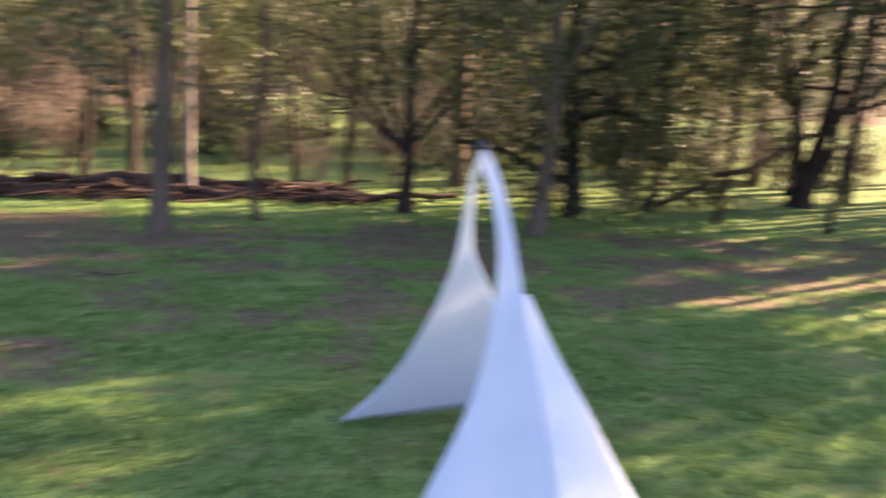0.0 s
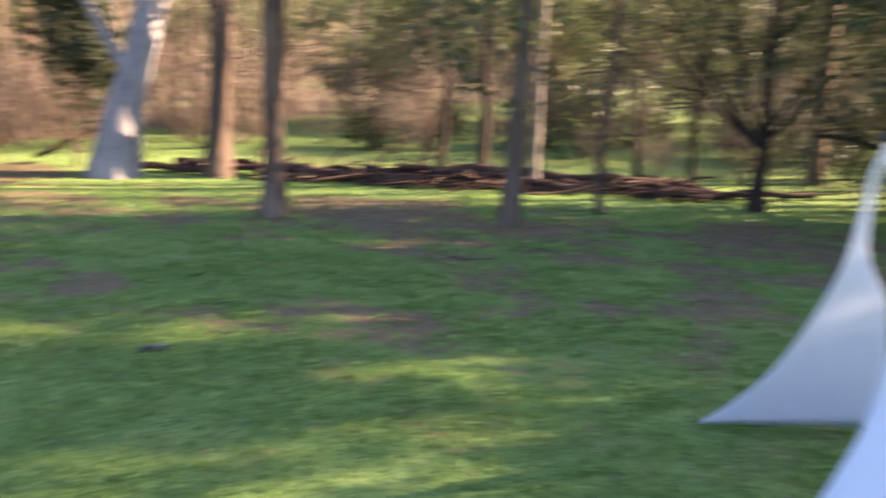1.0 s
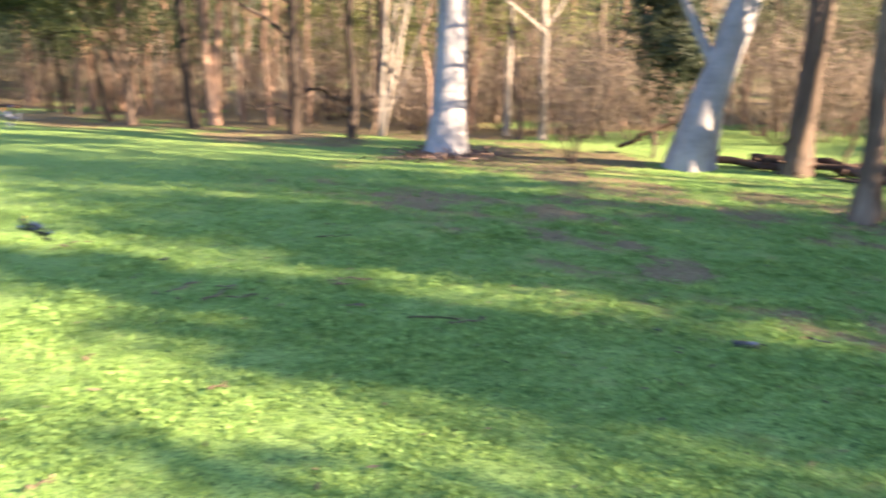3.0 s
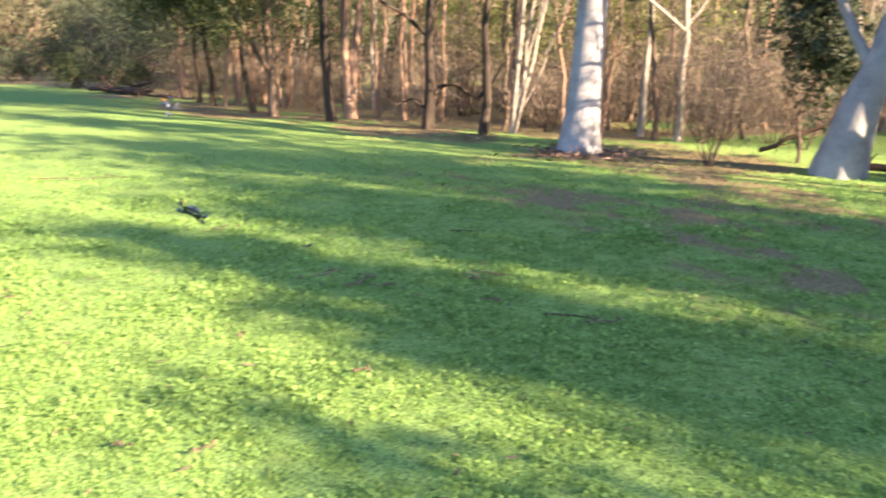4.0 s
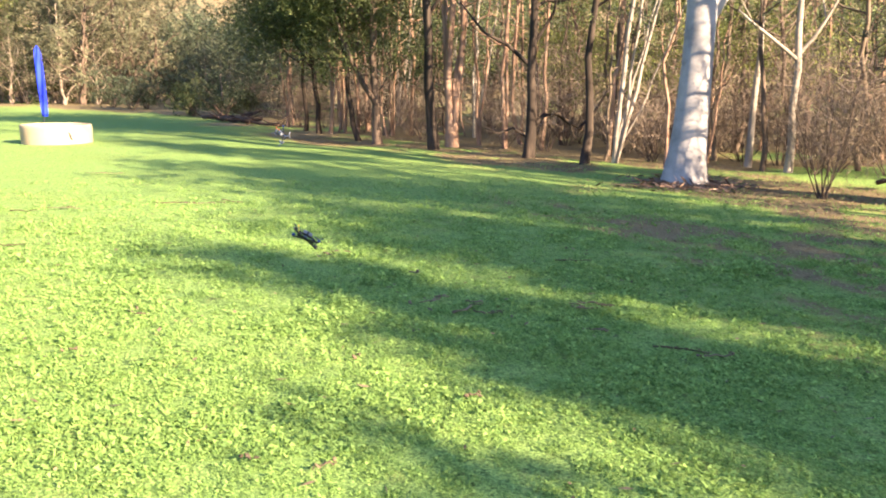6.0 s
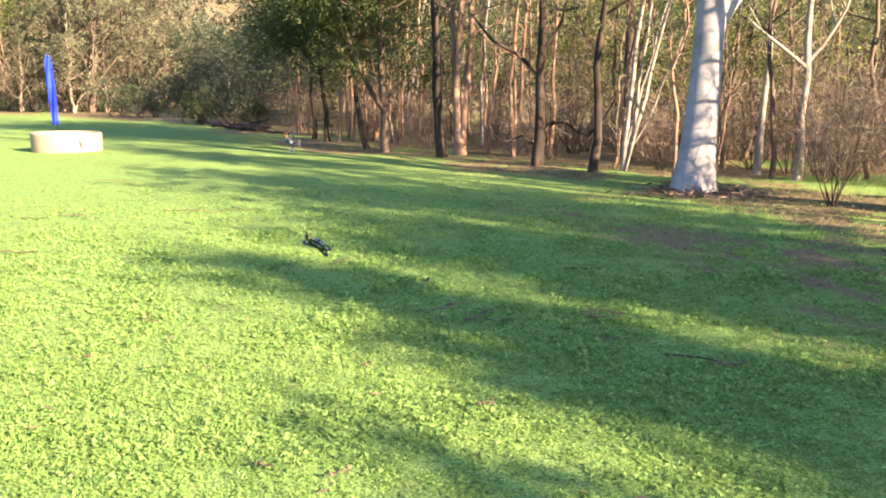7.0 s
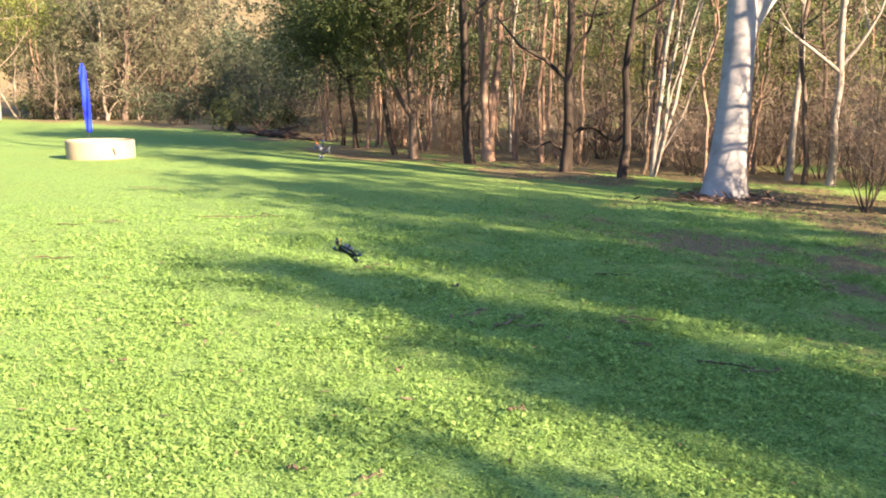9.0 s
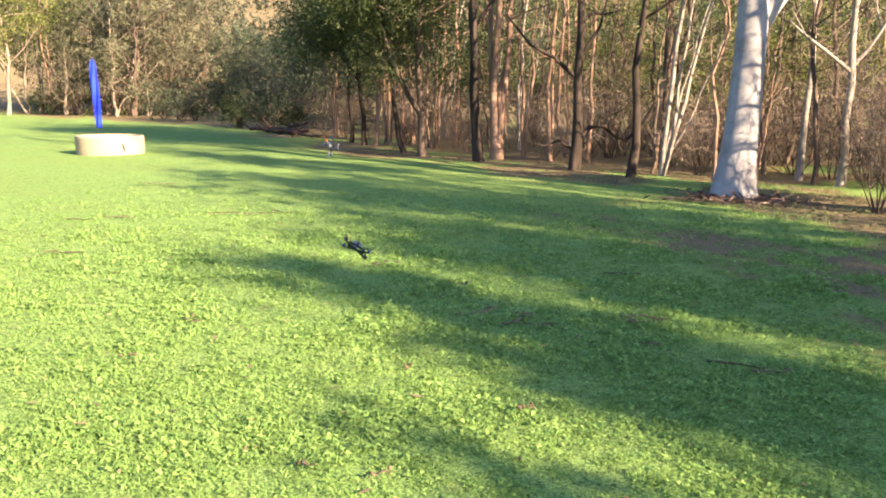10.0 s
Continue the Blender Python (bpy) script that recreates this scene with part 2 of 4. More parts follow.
def hill(x, y):
    """The land's height: a flat park that climbs to wooded slopes far off."""
    d = math.hypot(x, y)
    far = max(0.0, d - 75.0)
    rise = 0.21 * far * min(1.0, far / 40.0)
    rise = min(rise, 60.0) * (0.8 + 0.35 * noise.noise(Vector((x * 0.008, y * 0.008, 3.0))))
    small = 0.035 * noise.noise(Vector((x * 0.35, y * 0.35, 0.5))) + 0.012 * noise.noise(Vector((x * 1.7, y * 1.7, 1.5)))
    return rise + small * min(1.0, 30.0 / (d + 1)) - 0.01


def litter_share(x, y):
    """How far bare earth, bark and fallen leaves take over from the grass: along the wood's edge and inside it."""
    d = y - np.interp(x, EDGE_X, EDGE_Y)
    n = noise.noise(Vector((x * 0.33, y * 0.6, 7.0))) + 0.5 * noise.noise(Vector((x * 1.1, y * 1.9, 2.0)))
    fade = max(0.25, min(1.0, (x + 44) / 18))
    near = math.exp(-((d + 0.6) / 1.5) ** 2) * fade if x < -9.5 else math.exp(-((d + 1.7) / 1.25) ** 2)
    if math.hypot(x, y) > 75:
        return 0.5 + 0.3 * n
    patch = (0.6 if x < -6 else max(0.2, 0.6 - 0.12 * (x + 6))) * math.exp(-((d + 3.9) / 1.8) ** 2) * (x > -13)
    patch += 0.85 * math.exp(-((x + 5.6) / 2.6) ** 2 - ((y - 5.0) / 1.1) ** 2)
    m = noise.noise(Vector((x * 1.1, y * 2.2, 5.0))) + 0.7 * noise.noise(Vector((x * 3.1, y * 4.5, 6.0)))
    mud = max(0.0, min(1.0, (x + 5) / 3)) * max(0.0, min(1.0, (y - 2.2) / 1.5)) * (d < 0)
    inside = 0.0 if d > 0.8 and -14 < x < -9 else 0.85 * max(fade, 0.7) if d > 0.8 and x < -9.5 else 0.12 if d > 1.5 else 0.0
    return max(0.0, min(1.0, min(0.22, max(0.0, mud * (0.06 + 0.6 * m))) + near * (0.4 + 0.8 * n + 0.6 * m) + patch * (0.08 + 1.0 * n + 1.0 * m) + inside * (0.75 + 1.2 * n)))


def ground_material():
    m, nt, b = material("grass_and_earth", 0.95, 0.1)
    at = nt.nodes.new("ShaderNodeAttribute")
    at.attribute_name = "litter"
    big = noise_node(nt, 0.45, 4, 0.6)
    mid = noise_node(nt, 6.0, 5, 0.65)
    fine = noise_node(nt, 60.0, 3, 0.7)
    grass = mix(nt, mid, (0.098, 0.178, 0.045), (0.23, 0.36, 0.098))
    grass = mix(nt, ramp(nt, big, [(0.4, (0, 0, 0)), (0.7, (0.5, 0.5, 0.5))]), grass, (0.18, 0.22, 0.053))
    # dark gaps between tufts: their shade is worked into the grass colour
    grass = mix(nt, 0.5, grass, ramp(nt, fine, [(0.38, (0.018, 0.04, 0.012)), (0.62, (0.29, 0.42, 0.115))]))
    tuft_shade = noise_node(nt, 17.0, 4, 0.75)
    grass = mix(nt, 1.0, grass, ramp(nt, tuft_shade, [(0.36, (0.36, 0.4, 0.38)), (0.47, (1, 1, 1))]), "MULTIPLY")
    flecks = noise_node(nt, 34.0, 4, 0.8)
    earth = mix(nt, fine, (0.075, 0.052, 0.029), (0.225, 0.16, 0.092))
    earth = mix(nt, ramp(nt, flecks, [(0.5, (0, 0, 0)), (0.66, (1, 1, 1))]), earth, (0.29, 0.235, 0.135))
    earth = mix(nt, ramp(nt, flecks, [(0.3, (1, 1, 1)), (0.42, (0, 0, 0))]), earth, (0.055, 0.042, 0.028))
    streak = noise_node(nt, 2.6, 8, 0.78)
    edge = nt.nodes.new("ShaderNodeMath")
    edge.operation = "MULTIPLY_ADD"
    both = nt.nodes.new("ShaderNodeMath")
    both.operation = "MULTIPLY_ADD"
    both.inputs[1].default_value = 1.1
    nt.links.new(streak, both.inputs[0])
    nt.links.new(mid, both.inputs[2])
    nt.links.new(both.outputs[0], edge.inputs[0])
    edge.inputs[1].default_value = 0.62
    nt.links.new(at.outputs["Fac"], edge.inputs[2])
    fac = ramp(nt, edge.outputs[0], [(0.92, (0, 0, 0)), (1.24, (0.9, 0.9, 0.9))])
    dry = ramp(nt, edge.outputs[0], [(0.7, (0, 0, 0)), (0.92, (0.7, 0.7, 0.7))])
    straw = mix(nt, fine, (0.1, 0.105, 0.036), (0.27, 0.255, 0.095))
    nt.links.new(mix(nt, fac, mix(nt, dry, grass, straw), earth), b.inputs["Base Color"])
    bump(nt, b, fine, 0.7, 0.03)
    return m


def build_ground():
    radii = [0.0]
    r = 0.35
    while r < 1500:
        radii.append(r)
        r *= 1.035 if r < 40 else 1.12
    spokes = 220
    V, F = [(0, 0, hill(0, 0))], []
    for r in radii[1:]:
        for k in range(spokes):
            w = 2 * math.pi * k / spokes
            x, y = r * math.cos(w), r * math.sin(w)
            V.append((x, y, hill(x, y)))
    for k in range(spokes):
        F.append((0, 1 + k, 1 + (k + 1) % spokes))
    for i in range(len(radii) - 2):
        a = 1 + i * spokes
        for k in range(spokes):
            k2 = (k + 1) % spokes
            F.append((a + k, a + spokes + k, a + spokes + k2, a + k2))
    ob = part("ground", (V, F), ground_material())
    share = ob.data.attributes.new("litter", "FLOAT", "POINT")
    share.data.foreach_set("value", [litter_share(v[0], v[1]) for v in V])
    tagged(ob, "mown green grass with bare brown earth along the wood's edge", "ground", kind="structure")


build_ground()


# ---- the trees at the wood's edge, one by one ----
def big_gum():
    """The great white-barked gum: a stout flared bole that forks above head height."""
    rng = np.random.default_rng(4)
    thing = new("gum_tree")
    wood, tips = ([], []), []
    path = [Vector((0.0, 0.0, -0.1)), Vector((-0.01, 0.02, 0.12)), Vector((-0.04, 0.05, 0.4)), Vector((-0.1, 0.12, 0.9)), Vector((-0.2, 0.21, 1.5)),
            Vector((-0.31, 0.3, 2.1)), Vector((-0.42, 0.40, 2.75)), Vector((-0.55, 0.44, 3.6)), Vector((-0.7, 0.42, 5.0)), Vector((-0.8, 0.4, 7.5)), Vector((-0.9, 0.5, 11.0))]
    tube(wood, path, [0.43, 0.365, 0.31, 0.275, 0.255, 0.245, 0.245, 0.21, 0.19, 0.15, 0.08], 16, 0.1, 2.0)
    tube(wood, [Vector((-0.42, 0.45, 2.55)), Vector((-0.38, 0.66, 2.95)), Vector((-0.3, 1.0, 3.45)), Vector((-0.2, 1.5, 4.3)), Vector((-0.1, 2.0, 6.0))],
         [0.15, 0.145, 0.13, 0.115, 0.09], 12, 0.1, 5.0)
    for p, d, length in [((-0.1, 2.0, 6.0), (0.3, 0.7, 1), 3.5), ((-0.8, 0.4, 7.5), (-0.8, 0.2, 0.8), 3.5), ((-0.9, 0.5, 11), (0.3, 0.4, 1), 3.5),
                         ((-0.7, 0.4, 5.5), (0.6, -0.8, 0.7), 3.2), ((-0.8, 0.4, 9.0), (0.5, -0.4, 0.7), 3.2)]:
        limb(wood, rng, p, d, length, 0.085, 2, tips, 0.3, 0.2, 2, 7)
    part("trunk", wood, WHITE_BARK, thing, "smooth white bark with grey-blue shading")
    crown(thing, EUCALYPT, rng, tips, 30, 0.45, 0.14, 0.05)
    w, r = rng.uniform(0, 2 * math.pi, 900), 0.3 + np.abs(rng.normal(0, 0.42, 900))
    foot = np.stack([r * np.cos(w) + 0.1, r * np.sin(w), 0.02 + 0.1 * np.exp(-r * 2.2) * rng.uniform(0, 1, 900)], 1)
    plates = leaf_quads(rng, foot, 1, 0.0, 0.19, 0.034, 0.0, lie=0.22)
    plates[:, :, 2] = np.maximum(plates[:, :, 2], 0.012)
    tagged(leaves("shed_bark", plates, FOOT_BARK, thing, "strips of shed red-brown bark round the foot"), kind="stuff")
    return put(tagged(thing, "large white-barked gum tree with shed bark at its foot", "tree"), -12.2, 7.02)


def leaning_gum():
    rng = np.random.default_rng(8)
    thing = new("gum_tree")
    wood, tips = ([], []), []
    path = [Vector((0, 0, -0.1)), Vector((0.02, 0.03, 0.15)), Vector((0.06, 0.08, 0.5)), Vector((0.12, 0.2, 1.0)), Vector((0.18, 0.38, 1.5)), Vector((0.22, 0.55, 2.0)),
            Vector((0.25, 0.8, 2.7)), Vector((0.3, 1.3, 4.2)), Vector((0.4, 1.8, 6.5)), Vector((0.5, 2.0, 9.0))]
    tube(wood, path, [0.42, 0.35, 0.285, 0.25, 0.23, 0.21, 0.19, 0.17, 0.13, 0.07], 14, 0.28, 7.0)
    tube(wood, [Vector((0.16, 0.3, 1.35)), Vector((-0.15, 0.2, 1.9)), Vector((-0.5, 0.1, 2.6)), Vector((-0.8, 0.1, 4.0))], [0.09, 0.075, 0.06, 0.05], 8, 0.1, 3.0)
    for p, d, length in [((0.5, 2.0, 9.0), (0.2, 0.4, 1), 3.0), ((0.4, 1.8, 6.5), (0.9, 0.3, 0.8), 3.0), ((-0.8, 0.1, 4.0), (-0.6, -0.3, 1), 2.8), ((0.3, 1.3, 4.5), (-0.5, 0.9, 0.8), 3.0)]:
        limb(wood, rng, p, d, length, 0.07, 2, tips, 0.3, 0.2, 2, 6)
    part("trunk", wood, WHITE_BARK, thing, "pale bark, leaning, with a swollen foot")
    crown(thing, EUCALYPT, rng, tips, 30, 0.45, 0.14, 0.05)
    return put(tagged(thing, "leaning pale-barked gum tree beside the fallen logs", "tree"), -9.07, 9.28)


big_gum()
leaning_gum()

# trunks that stand out along the edge: seed, height, radius, bark, leaves, lean, and what makes each its own
put(tagged(tree("tree", 11, 7.4, 0.105, GREY_BARK, EUCALYPT, (0.03, 0.02), 0.05, 0.55, 10, 0.2, 1, 36, 0.4, (0.15, 0.05), 1.2,
                fork=[((-0.1, -0.05, 1.72), (-0.7, -0.4, 0.7), 0.4, 0.035)]), "straight grey-barked tree with a broken branch stub", "tree"), -2.78, 8.22)
put(tagged(tree("tree", 12, 6.8, 0.11, FLAKY_BARK, WATTLE, (-0.015, 0.02), 0.04, 0.36, 12, 0.22, 1, 48, 0.38, (0.11, 0.04), 1.6, drop=0.25,
                stems=[((0.02, 0.05), 0.8)]), "twin-stemmed tree with flaking brown and cream bark", "tree"), -5.2, 7.5)
forked = tree("tree", 13, 9, 0.15, BROWN_BARK, EUCALYPT, (-0.08, 0.09), 0.06, 0.4, 9, 0.24, 1, 24, 0.5, (0.12, 0.045), 1.7, stems=[((0.14, -0.06), 0.75)])
# limbs added mostly above the view, to cast shadow bands on the white gum
for z, way, r in [(2.45, 0.8, 0.035), (2.8, -0.75, 0.03), (3.1, 0.9, 0.045), (3.5, -0.8, 0.03), (3.85, 0.9, 0.05), (4.15, -0.7, 0.03), (4.6, 0.8, 0.04), (5.0, -0.8, 0.035)]:
    foot = Vector((-0.08 * z, 0.09 * z, z))
    part("limb", tube(([], []), [foot + Vector((-0.56, 0.83, 0)) * way * f + Vector((0, 0, 0.12 * math.sin(3 * f) + 0.1 * f)) for f in (-0.15, 0.15, 0.45, 0.75, 1.0)], [r, r, r * 0.85, r * 0.7, r * 0.4], 6, 0.3, z), BROWN_BARK, forked)
put(tagged(forked, "rough brown tree forking low beside the logs", "tree"), -7.75, 9.95)
put(tagged(tree("sapling", 14, 4.5, 0.05, BROWN_BARK, WATTLE, (0, 0), 0.05, 0.3, 9, 0.3, 1, 48, 0.3, (0.08, 0.03), 1.3), "thin sapling with dark leafy twigs", "tree"), -2.05, 9.5)
put(tagged(tree("tree", 15, 6.5, 0.08, BLACK_BARK, WATTLE, (0.02, 0), 0.05, 0.3, 13, 0.3, 1, 60, 0.4, (0.09, 0.032), 1.7,
                fork=[((0.0, 0, 0.78), (-0.75, 0.1, 0.9), 2.2, 0.04), ((0.0, 0, 0.84), (-0.5, -0.1, 1.0), 2.4, 0.035), ((-0.01, 0, 0.74), (-1.0, 0.2, 0.8), 1.9, 0.03),
                      ((0.0, 0, 0.8), (0.8, 0.1, 0.75), 1.9, 0.03), ((0.0, 0, 0.88), (-0.25, 0.2, 1.0), 2.4, 0.03), ((0.0, 0, 0.9), (0.5, -0.2, 1.0), 2.0, 0.028), ((0, 0, 0.8), (-0.95, -0.2, 0.55), 1.5, 0.022)]),
           "dark tree whose limbs fan out from a low knot", "tree"), -0.42, 10.7)
put(tagged(tree("tree", 16, 6.8, 0.1, GREY_BARK, WATTLE, (0.0, 0.02), 0.06, 0.22, 14, 0.26, 1, 72, 0.5, (0.1, 0.035), 1.3, drop=0.2,
                fork=[((0.02, 0.0, 1.45), (0.75, 0.1, 1), 1.8, 0.045), ((0, 0, 1.5), (-0.7, 0, 0.9), 1.5, 0.04)]), "grey tree forking into a wide fan of branches", "tree"), 1.15, 9.4)
put(tagged(tree("tree", 17, 5.2, 0.12, BLACK_BARK, WATTLE, (0.03, 0.03), 0.06, 0.1, 18, 0.3, 1, 110, 0.5, (0.1, 0.036), 1.4, drop=0.35), "dark-trunked wattle with foliage hanging to the ground", "tree"), 1.8, 11.0)
put(tagged(tree("tree", 27, 4.5, 0.07, BLACK_BARK, WATTLE, (0.06, 0.03), 0.1, 0.08, 20, 0.32, 1, 150, 0.4, (0.09, 0.034), 1.4, drop=0.3), "bushy dark wattle beside the lawn", "tree"), 3.0, 11.9)
put(tagged(tree("sapling", 18, 5, 0.05, BLACK_BARK, WATTLE, (0.01, 0), 0.08, 0.3, 10, 0.3, 1, 60, 0.35, (0.09, 0.03), 1.3, drop=0.2), "thin dark sapling at the lawn's edge", "tree"), 3.68, 10.9)
put(tagged(tree("tree", 19, 7, 0.13, BLACK_BARK, WATTLE, (0.08, 0.0), 0.12, 0.2, 16, 0.28, 1, 96, 0.5, (0.1, 0.035), 1.8,
                stems=[((-0.16, 0), 0.8), ((0.25, 0.1), 0.7)], drop=0.15), "black many-stemmed tree with a broad leafy head", "tree"), 5.75, 13.2)
burnt = tree("tree", 20, 9, 0.11, BLACK_BARK, EUCALYPT, (0.012, 0.01), 0.07, 0.25, 12, 0.22, 1, 24, 0.4, (0.09, 0.03), 1.4)
for path, r in [([(0.0, 0.05, 0.62), (0.07, 0.3, 0.9), (0.14, 0.6, 0.92), (0.2, 0.85, 0.72), (0.25, 1.05, 0.62), (0.32, 1.35, 0.95), (0.38, 1.6, 1.4), (0.42, 1.75, 1.55)], 0.055),
                ([(0.2, 0.85, 0.72), (0.22, 0.95, 0.45), (0.24, 1.1, 0.3)], 0.028), ([(0.0, 0.0, 0.4), (-0.08, -0.35, 0.62), (-0.15, -0.65, 0.5), (-0.2, -0.95, 0.62)], 0.035),
                ([(0.05, 0.0, 1.9), (-0.1, -0.5, 2.35), (-0.2, -1.0, 2.6), (-0.3, -1.5, 3.2)], 0.05), ([(0.05, 0.05, 2.4), (0.15, 0.4, 3.0), (0.2, 0.6, 3.9)], 0.045)]:
    part("limb", tube(([], []), path, [r * (1 - 0.65 * i / (len(path) - 1)) for i in range(len(path))], 7, 0.2, r), BLACK_BARK, burnt)
put(tagged(burnt, "blackened tree with crooked bare limbs", "tree"), -17.3, 6.4)
put(tagged(tree("tree", 21, 10, 0.085, BLACK_BARK, EUCALYPT, (0.02, 0.03), 0.13, 0.3, 9, 0.24, 1, 36, 0.4, (0.1, 0.035), 1.4), "slim brown tree with upright limbs", "tree"), -15.7, 6.95)
put(tagged(tree("tree", 22, 12, 0.125, BLACK_BARK, EUCALYPT, (-0.005, -0.045), 0.06, 0.3, 9, 0.22, 1, 36, 0.45, (0.12, 0.04), 1.3,
                fork=[((-0.01, -0.15, 3.1), (0.1, 0.6, 0.9), 1.8, 0.05)]), "tall dark tree at the lawn's edge", "tree"), -19.9, 5.0)
put(tagged(tree("tree", 23, 12, 0.1, RUST_BARK, EUCALYPT, (0.0, 0.02), 0.08, 0.3, 9, 0.22, 1, 36, 0.45, (0.1, 0.035), 1.9, stems=[((0.02, 0.05), 0.85), ((0, -0.03), 0.8), ((0.03, 0.1), 0.6), ((-0.02, -0.1), 0.55)]),
           "rust-coloured stringybark of several stems", "tree"), -20.5, 5.65)

# the bushy dark wattles that hang over the lawn
put(tagged(tree("tree", 24, 8, 0.115, BROWN_BARK, WATTLE, (0.01, -0.01), 0.07, 0.36, 18, 0.24, 1, 192, 0.5, (0.1, 0.036), 1.25, drop=0.05,
                fork=[((0.0, 0.0, 0.95), (0.1, -0.75, 1.0), 2.6, 0.075), ((0.0, 0.02, 1.3), (0.0, 0.7, 0.8), 1.3, 0.04)]), "dark green wattle forking low at the lawn's edge", "tree"), -21.75, 4.01)
put(tagged(tree("tree", 25, 7, 0.075, BLACK_BARK, WATTLE, (-0.02, -0.16), 0.08, 0.28, 22, 0.25, 1, 192, 0.5, (0.1, 0.038), 1.3, drop=0.1), "leaning dark wattle with a heavy crown", "tree"), -22.9, 3.75)
put(tagged(tree("tree", 26, 7, 0.07, BLACK_BARK, WATTLE, (-0.03, -0.08), 0.1, 0.28, 22, 0.26, 1, 180, 0.5, (0.1, 0.038), 1.3, drop=0.1), "leaning dark wattle with a heavy crown", "tree"), -27.6, 2.9)
put(tagged(tree("tree", 28, 6.5, 0.08, BLACK_BARK, WATTLE, (0.02, -0.05), 0.1, 0.28, 22, 0.26, 1, 180, 0.5, (0.1, 0.038), 1.3, drop=0.08), "bushy dark green wattle over the lawn's edge", "tree"), -25.9, 3.1)
put(tagged(tree("tree", 29, 5.5, 0.08, BLACK_BARK, BLUEGREEN, (0.02, -0.04), 0.1, 0.14, 22, 0.34, 1, 150, 0.55, (0.1, 0.036), 1.3, drop=0.25), "bushy grey-green wattle behind the log heap", "tree"), -35.6, 3.4)

put(tagged(tree("tree", 31, 9, 0.055, PALE_BARK, EUCALYPT, (0.012, 0.045), 0.06, 0.38, 10, 0.2, 1, 18, 0.4, (0.1, 0.03), 1.3,
                stems=[((0.05, 0.25), 0.8), ((0.05, 0.17), 0.55), ((0.1, 0.38), 0.45), ((0.03, 0.1), 0.7)]), "cluster of cream-barked stems fanning out from one foot", "tree"), -15.75, 7.65)
put(tagged(tree("tree", 32, 9, 0.075, PALE_BARK, EUCALYPT, (0.0, 0.01), 0.05, 0.3, 9, 0.16, 1, 14, 0.35, (0.1, 0.03), 1.2,
                fork=[((0, 0.02, 2.0), (0.1, -0.9, 0.55), 1.5, 0.04), ((0, 0.03, 2.15), (0.2, 0.8, 1.0), 1.4, 0.04)]), "slender pale tree with spreading bare branches", "tree"), -13.4, 9.95)
put(tagged(tree("tree", 33, 8, 0.07, PALE_BARK, EUCALYPT, (0.0, 0.01), 0.05, 0.4, 9, 0.16, 1, 14, 0.35, (0.1, 0.03), 1.2), "pale slender tree behind the white gum", "tree"), -14.45, 9.85)
put(tagged(tree("tree", 30, 7, 0.055, PALE_BARK, EUCALYPT, (0.01, 0.0), 0.04, 0.45, 8, 0.18, 1, 24, 0.35, (0.09, 0.03), 1.3), "slim cream-barked tree behind the logs", "tree"), -3.3, 11.1)
for k, (x, y, r, lx) in enumerate([(-5.25, 12.3, 0.06, 0.0), (-4.55, 12.4, 0.08, 0.01), (6.25, 14.8, 0.08, -0.05), (6.95, 14.1, 0.07, 0.06), (5.05, 10.6, 0.045, 0.02), (-1.4, 12.9, 0.05, 0.02), (-2.2, 12.8, 0.045, -0.01)]):
    put(tagged(tree("tree", 34 + k, 7, r, BLACK_BARK, (WATTLE, EUCALYPT)[k % 2], (lx, 0.02), 0.06, 0.42, 10, 0.2, 1, 24, 0.35, (0.09, 0.032), 1.4), "slim dark tree standing in the clearing's shade", "tree"), x, y, k)


# ---- prototypes that the wood repeats ----
def dry_shrub(seed, height, width, twigs):
    """A leafless shrub: a short stool of stems, thick with fine forking twigs."""
    rng = np.random.default_rng(seed)
    thing = new("dry_shrub")
    wood, tips = ([], []), []
    for _ in range(11):
        w = rng.uniform(0, 6.28)
        limb(wood, rng, (0.06 * math.cos(w), 0.06 * math.sin(w), -0.03), (math.cos(w) * width, math.sin(w) * width, 1.0), height * rng.uniform(0.5, 1.0), 0.011, 1, tips, 0.25, 0.35, 3, 3)
    part("woody_base", wood, BROWN_BARK, thing)
    n = len(tips) * twigs
    p = np.repeat(np.asarray(tips), twigs, axis=0) + rng.normal(0, height * 0.1, (n, 3))
    d = unit_rows(rng.normal(0, 1, (n, 3)) + (0, 0, 0.7)) * height * rng.uniform(0.1, 0.26, (n, 1))
    side = unit_rows(np.cross(d, rng.normal(0, 1, (n, 3)))) * 0.0045
    p[:, 2] = np.maximum(p[:, 2], 0.05)
    leaves("brushwood", np.stack([p - side, p + side, p + d], 1), TWIGS, thing)
    return tagged(thing, "leafless brown shrub of fine dry twigs", "shrub")


def leafy_shrub(seed, height, mat):
    rng = np.random.default_rng(seed)
    thing = new("shrub")
    wood, tips = ([], []), []
    for _ in range(8):
        w = rng.uniform(0, 6.28)
        limb(wood, rng, (0, 0, -0.03), (math.cos(w) * 0.6, math.sin(w) * 0.6, 1.0), height * rng.uniform(0.4, 0.8), 0.02, 1, tips, 0.2, 0.3, 3, 4)
    part("woody_base", wood, BROWN_BARK, thing)
    crown(thing, mat, rng, tips, 36, 0.2, 0.09, 0.036)
    return tagged(thing, "low leafy green shrub among the trunks", "shrub")


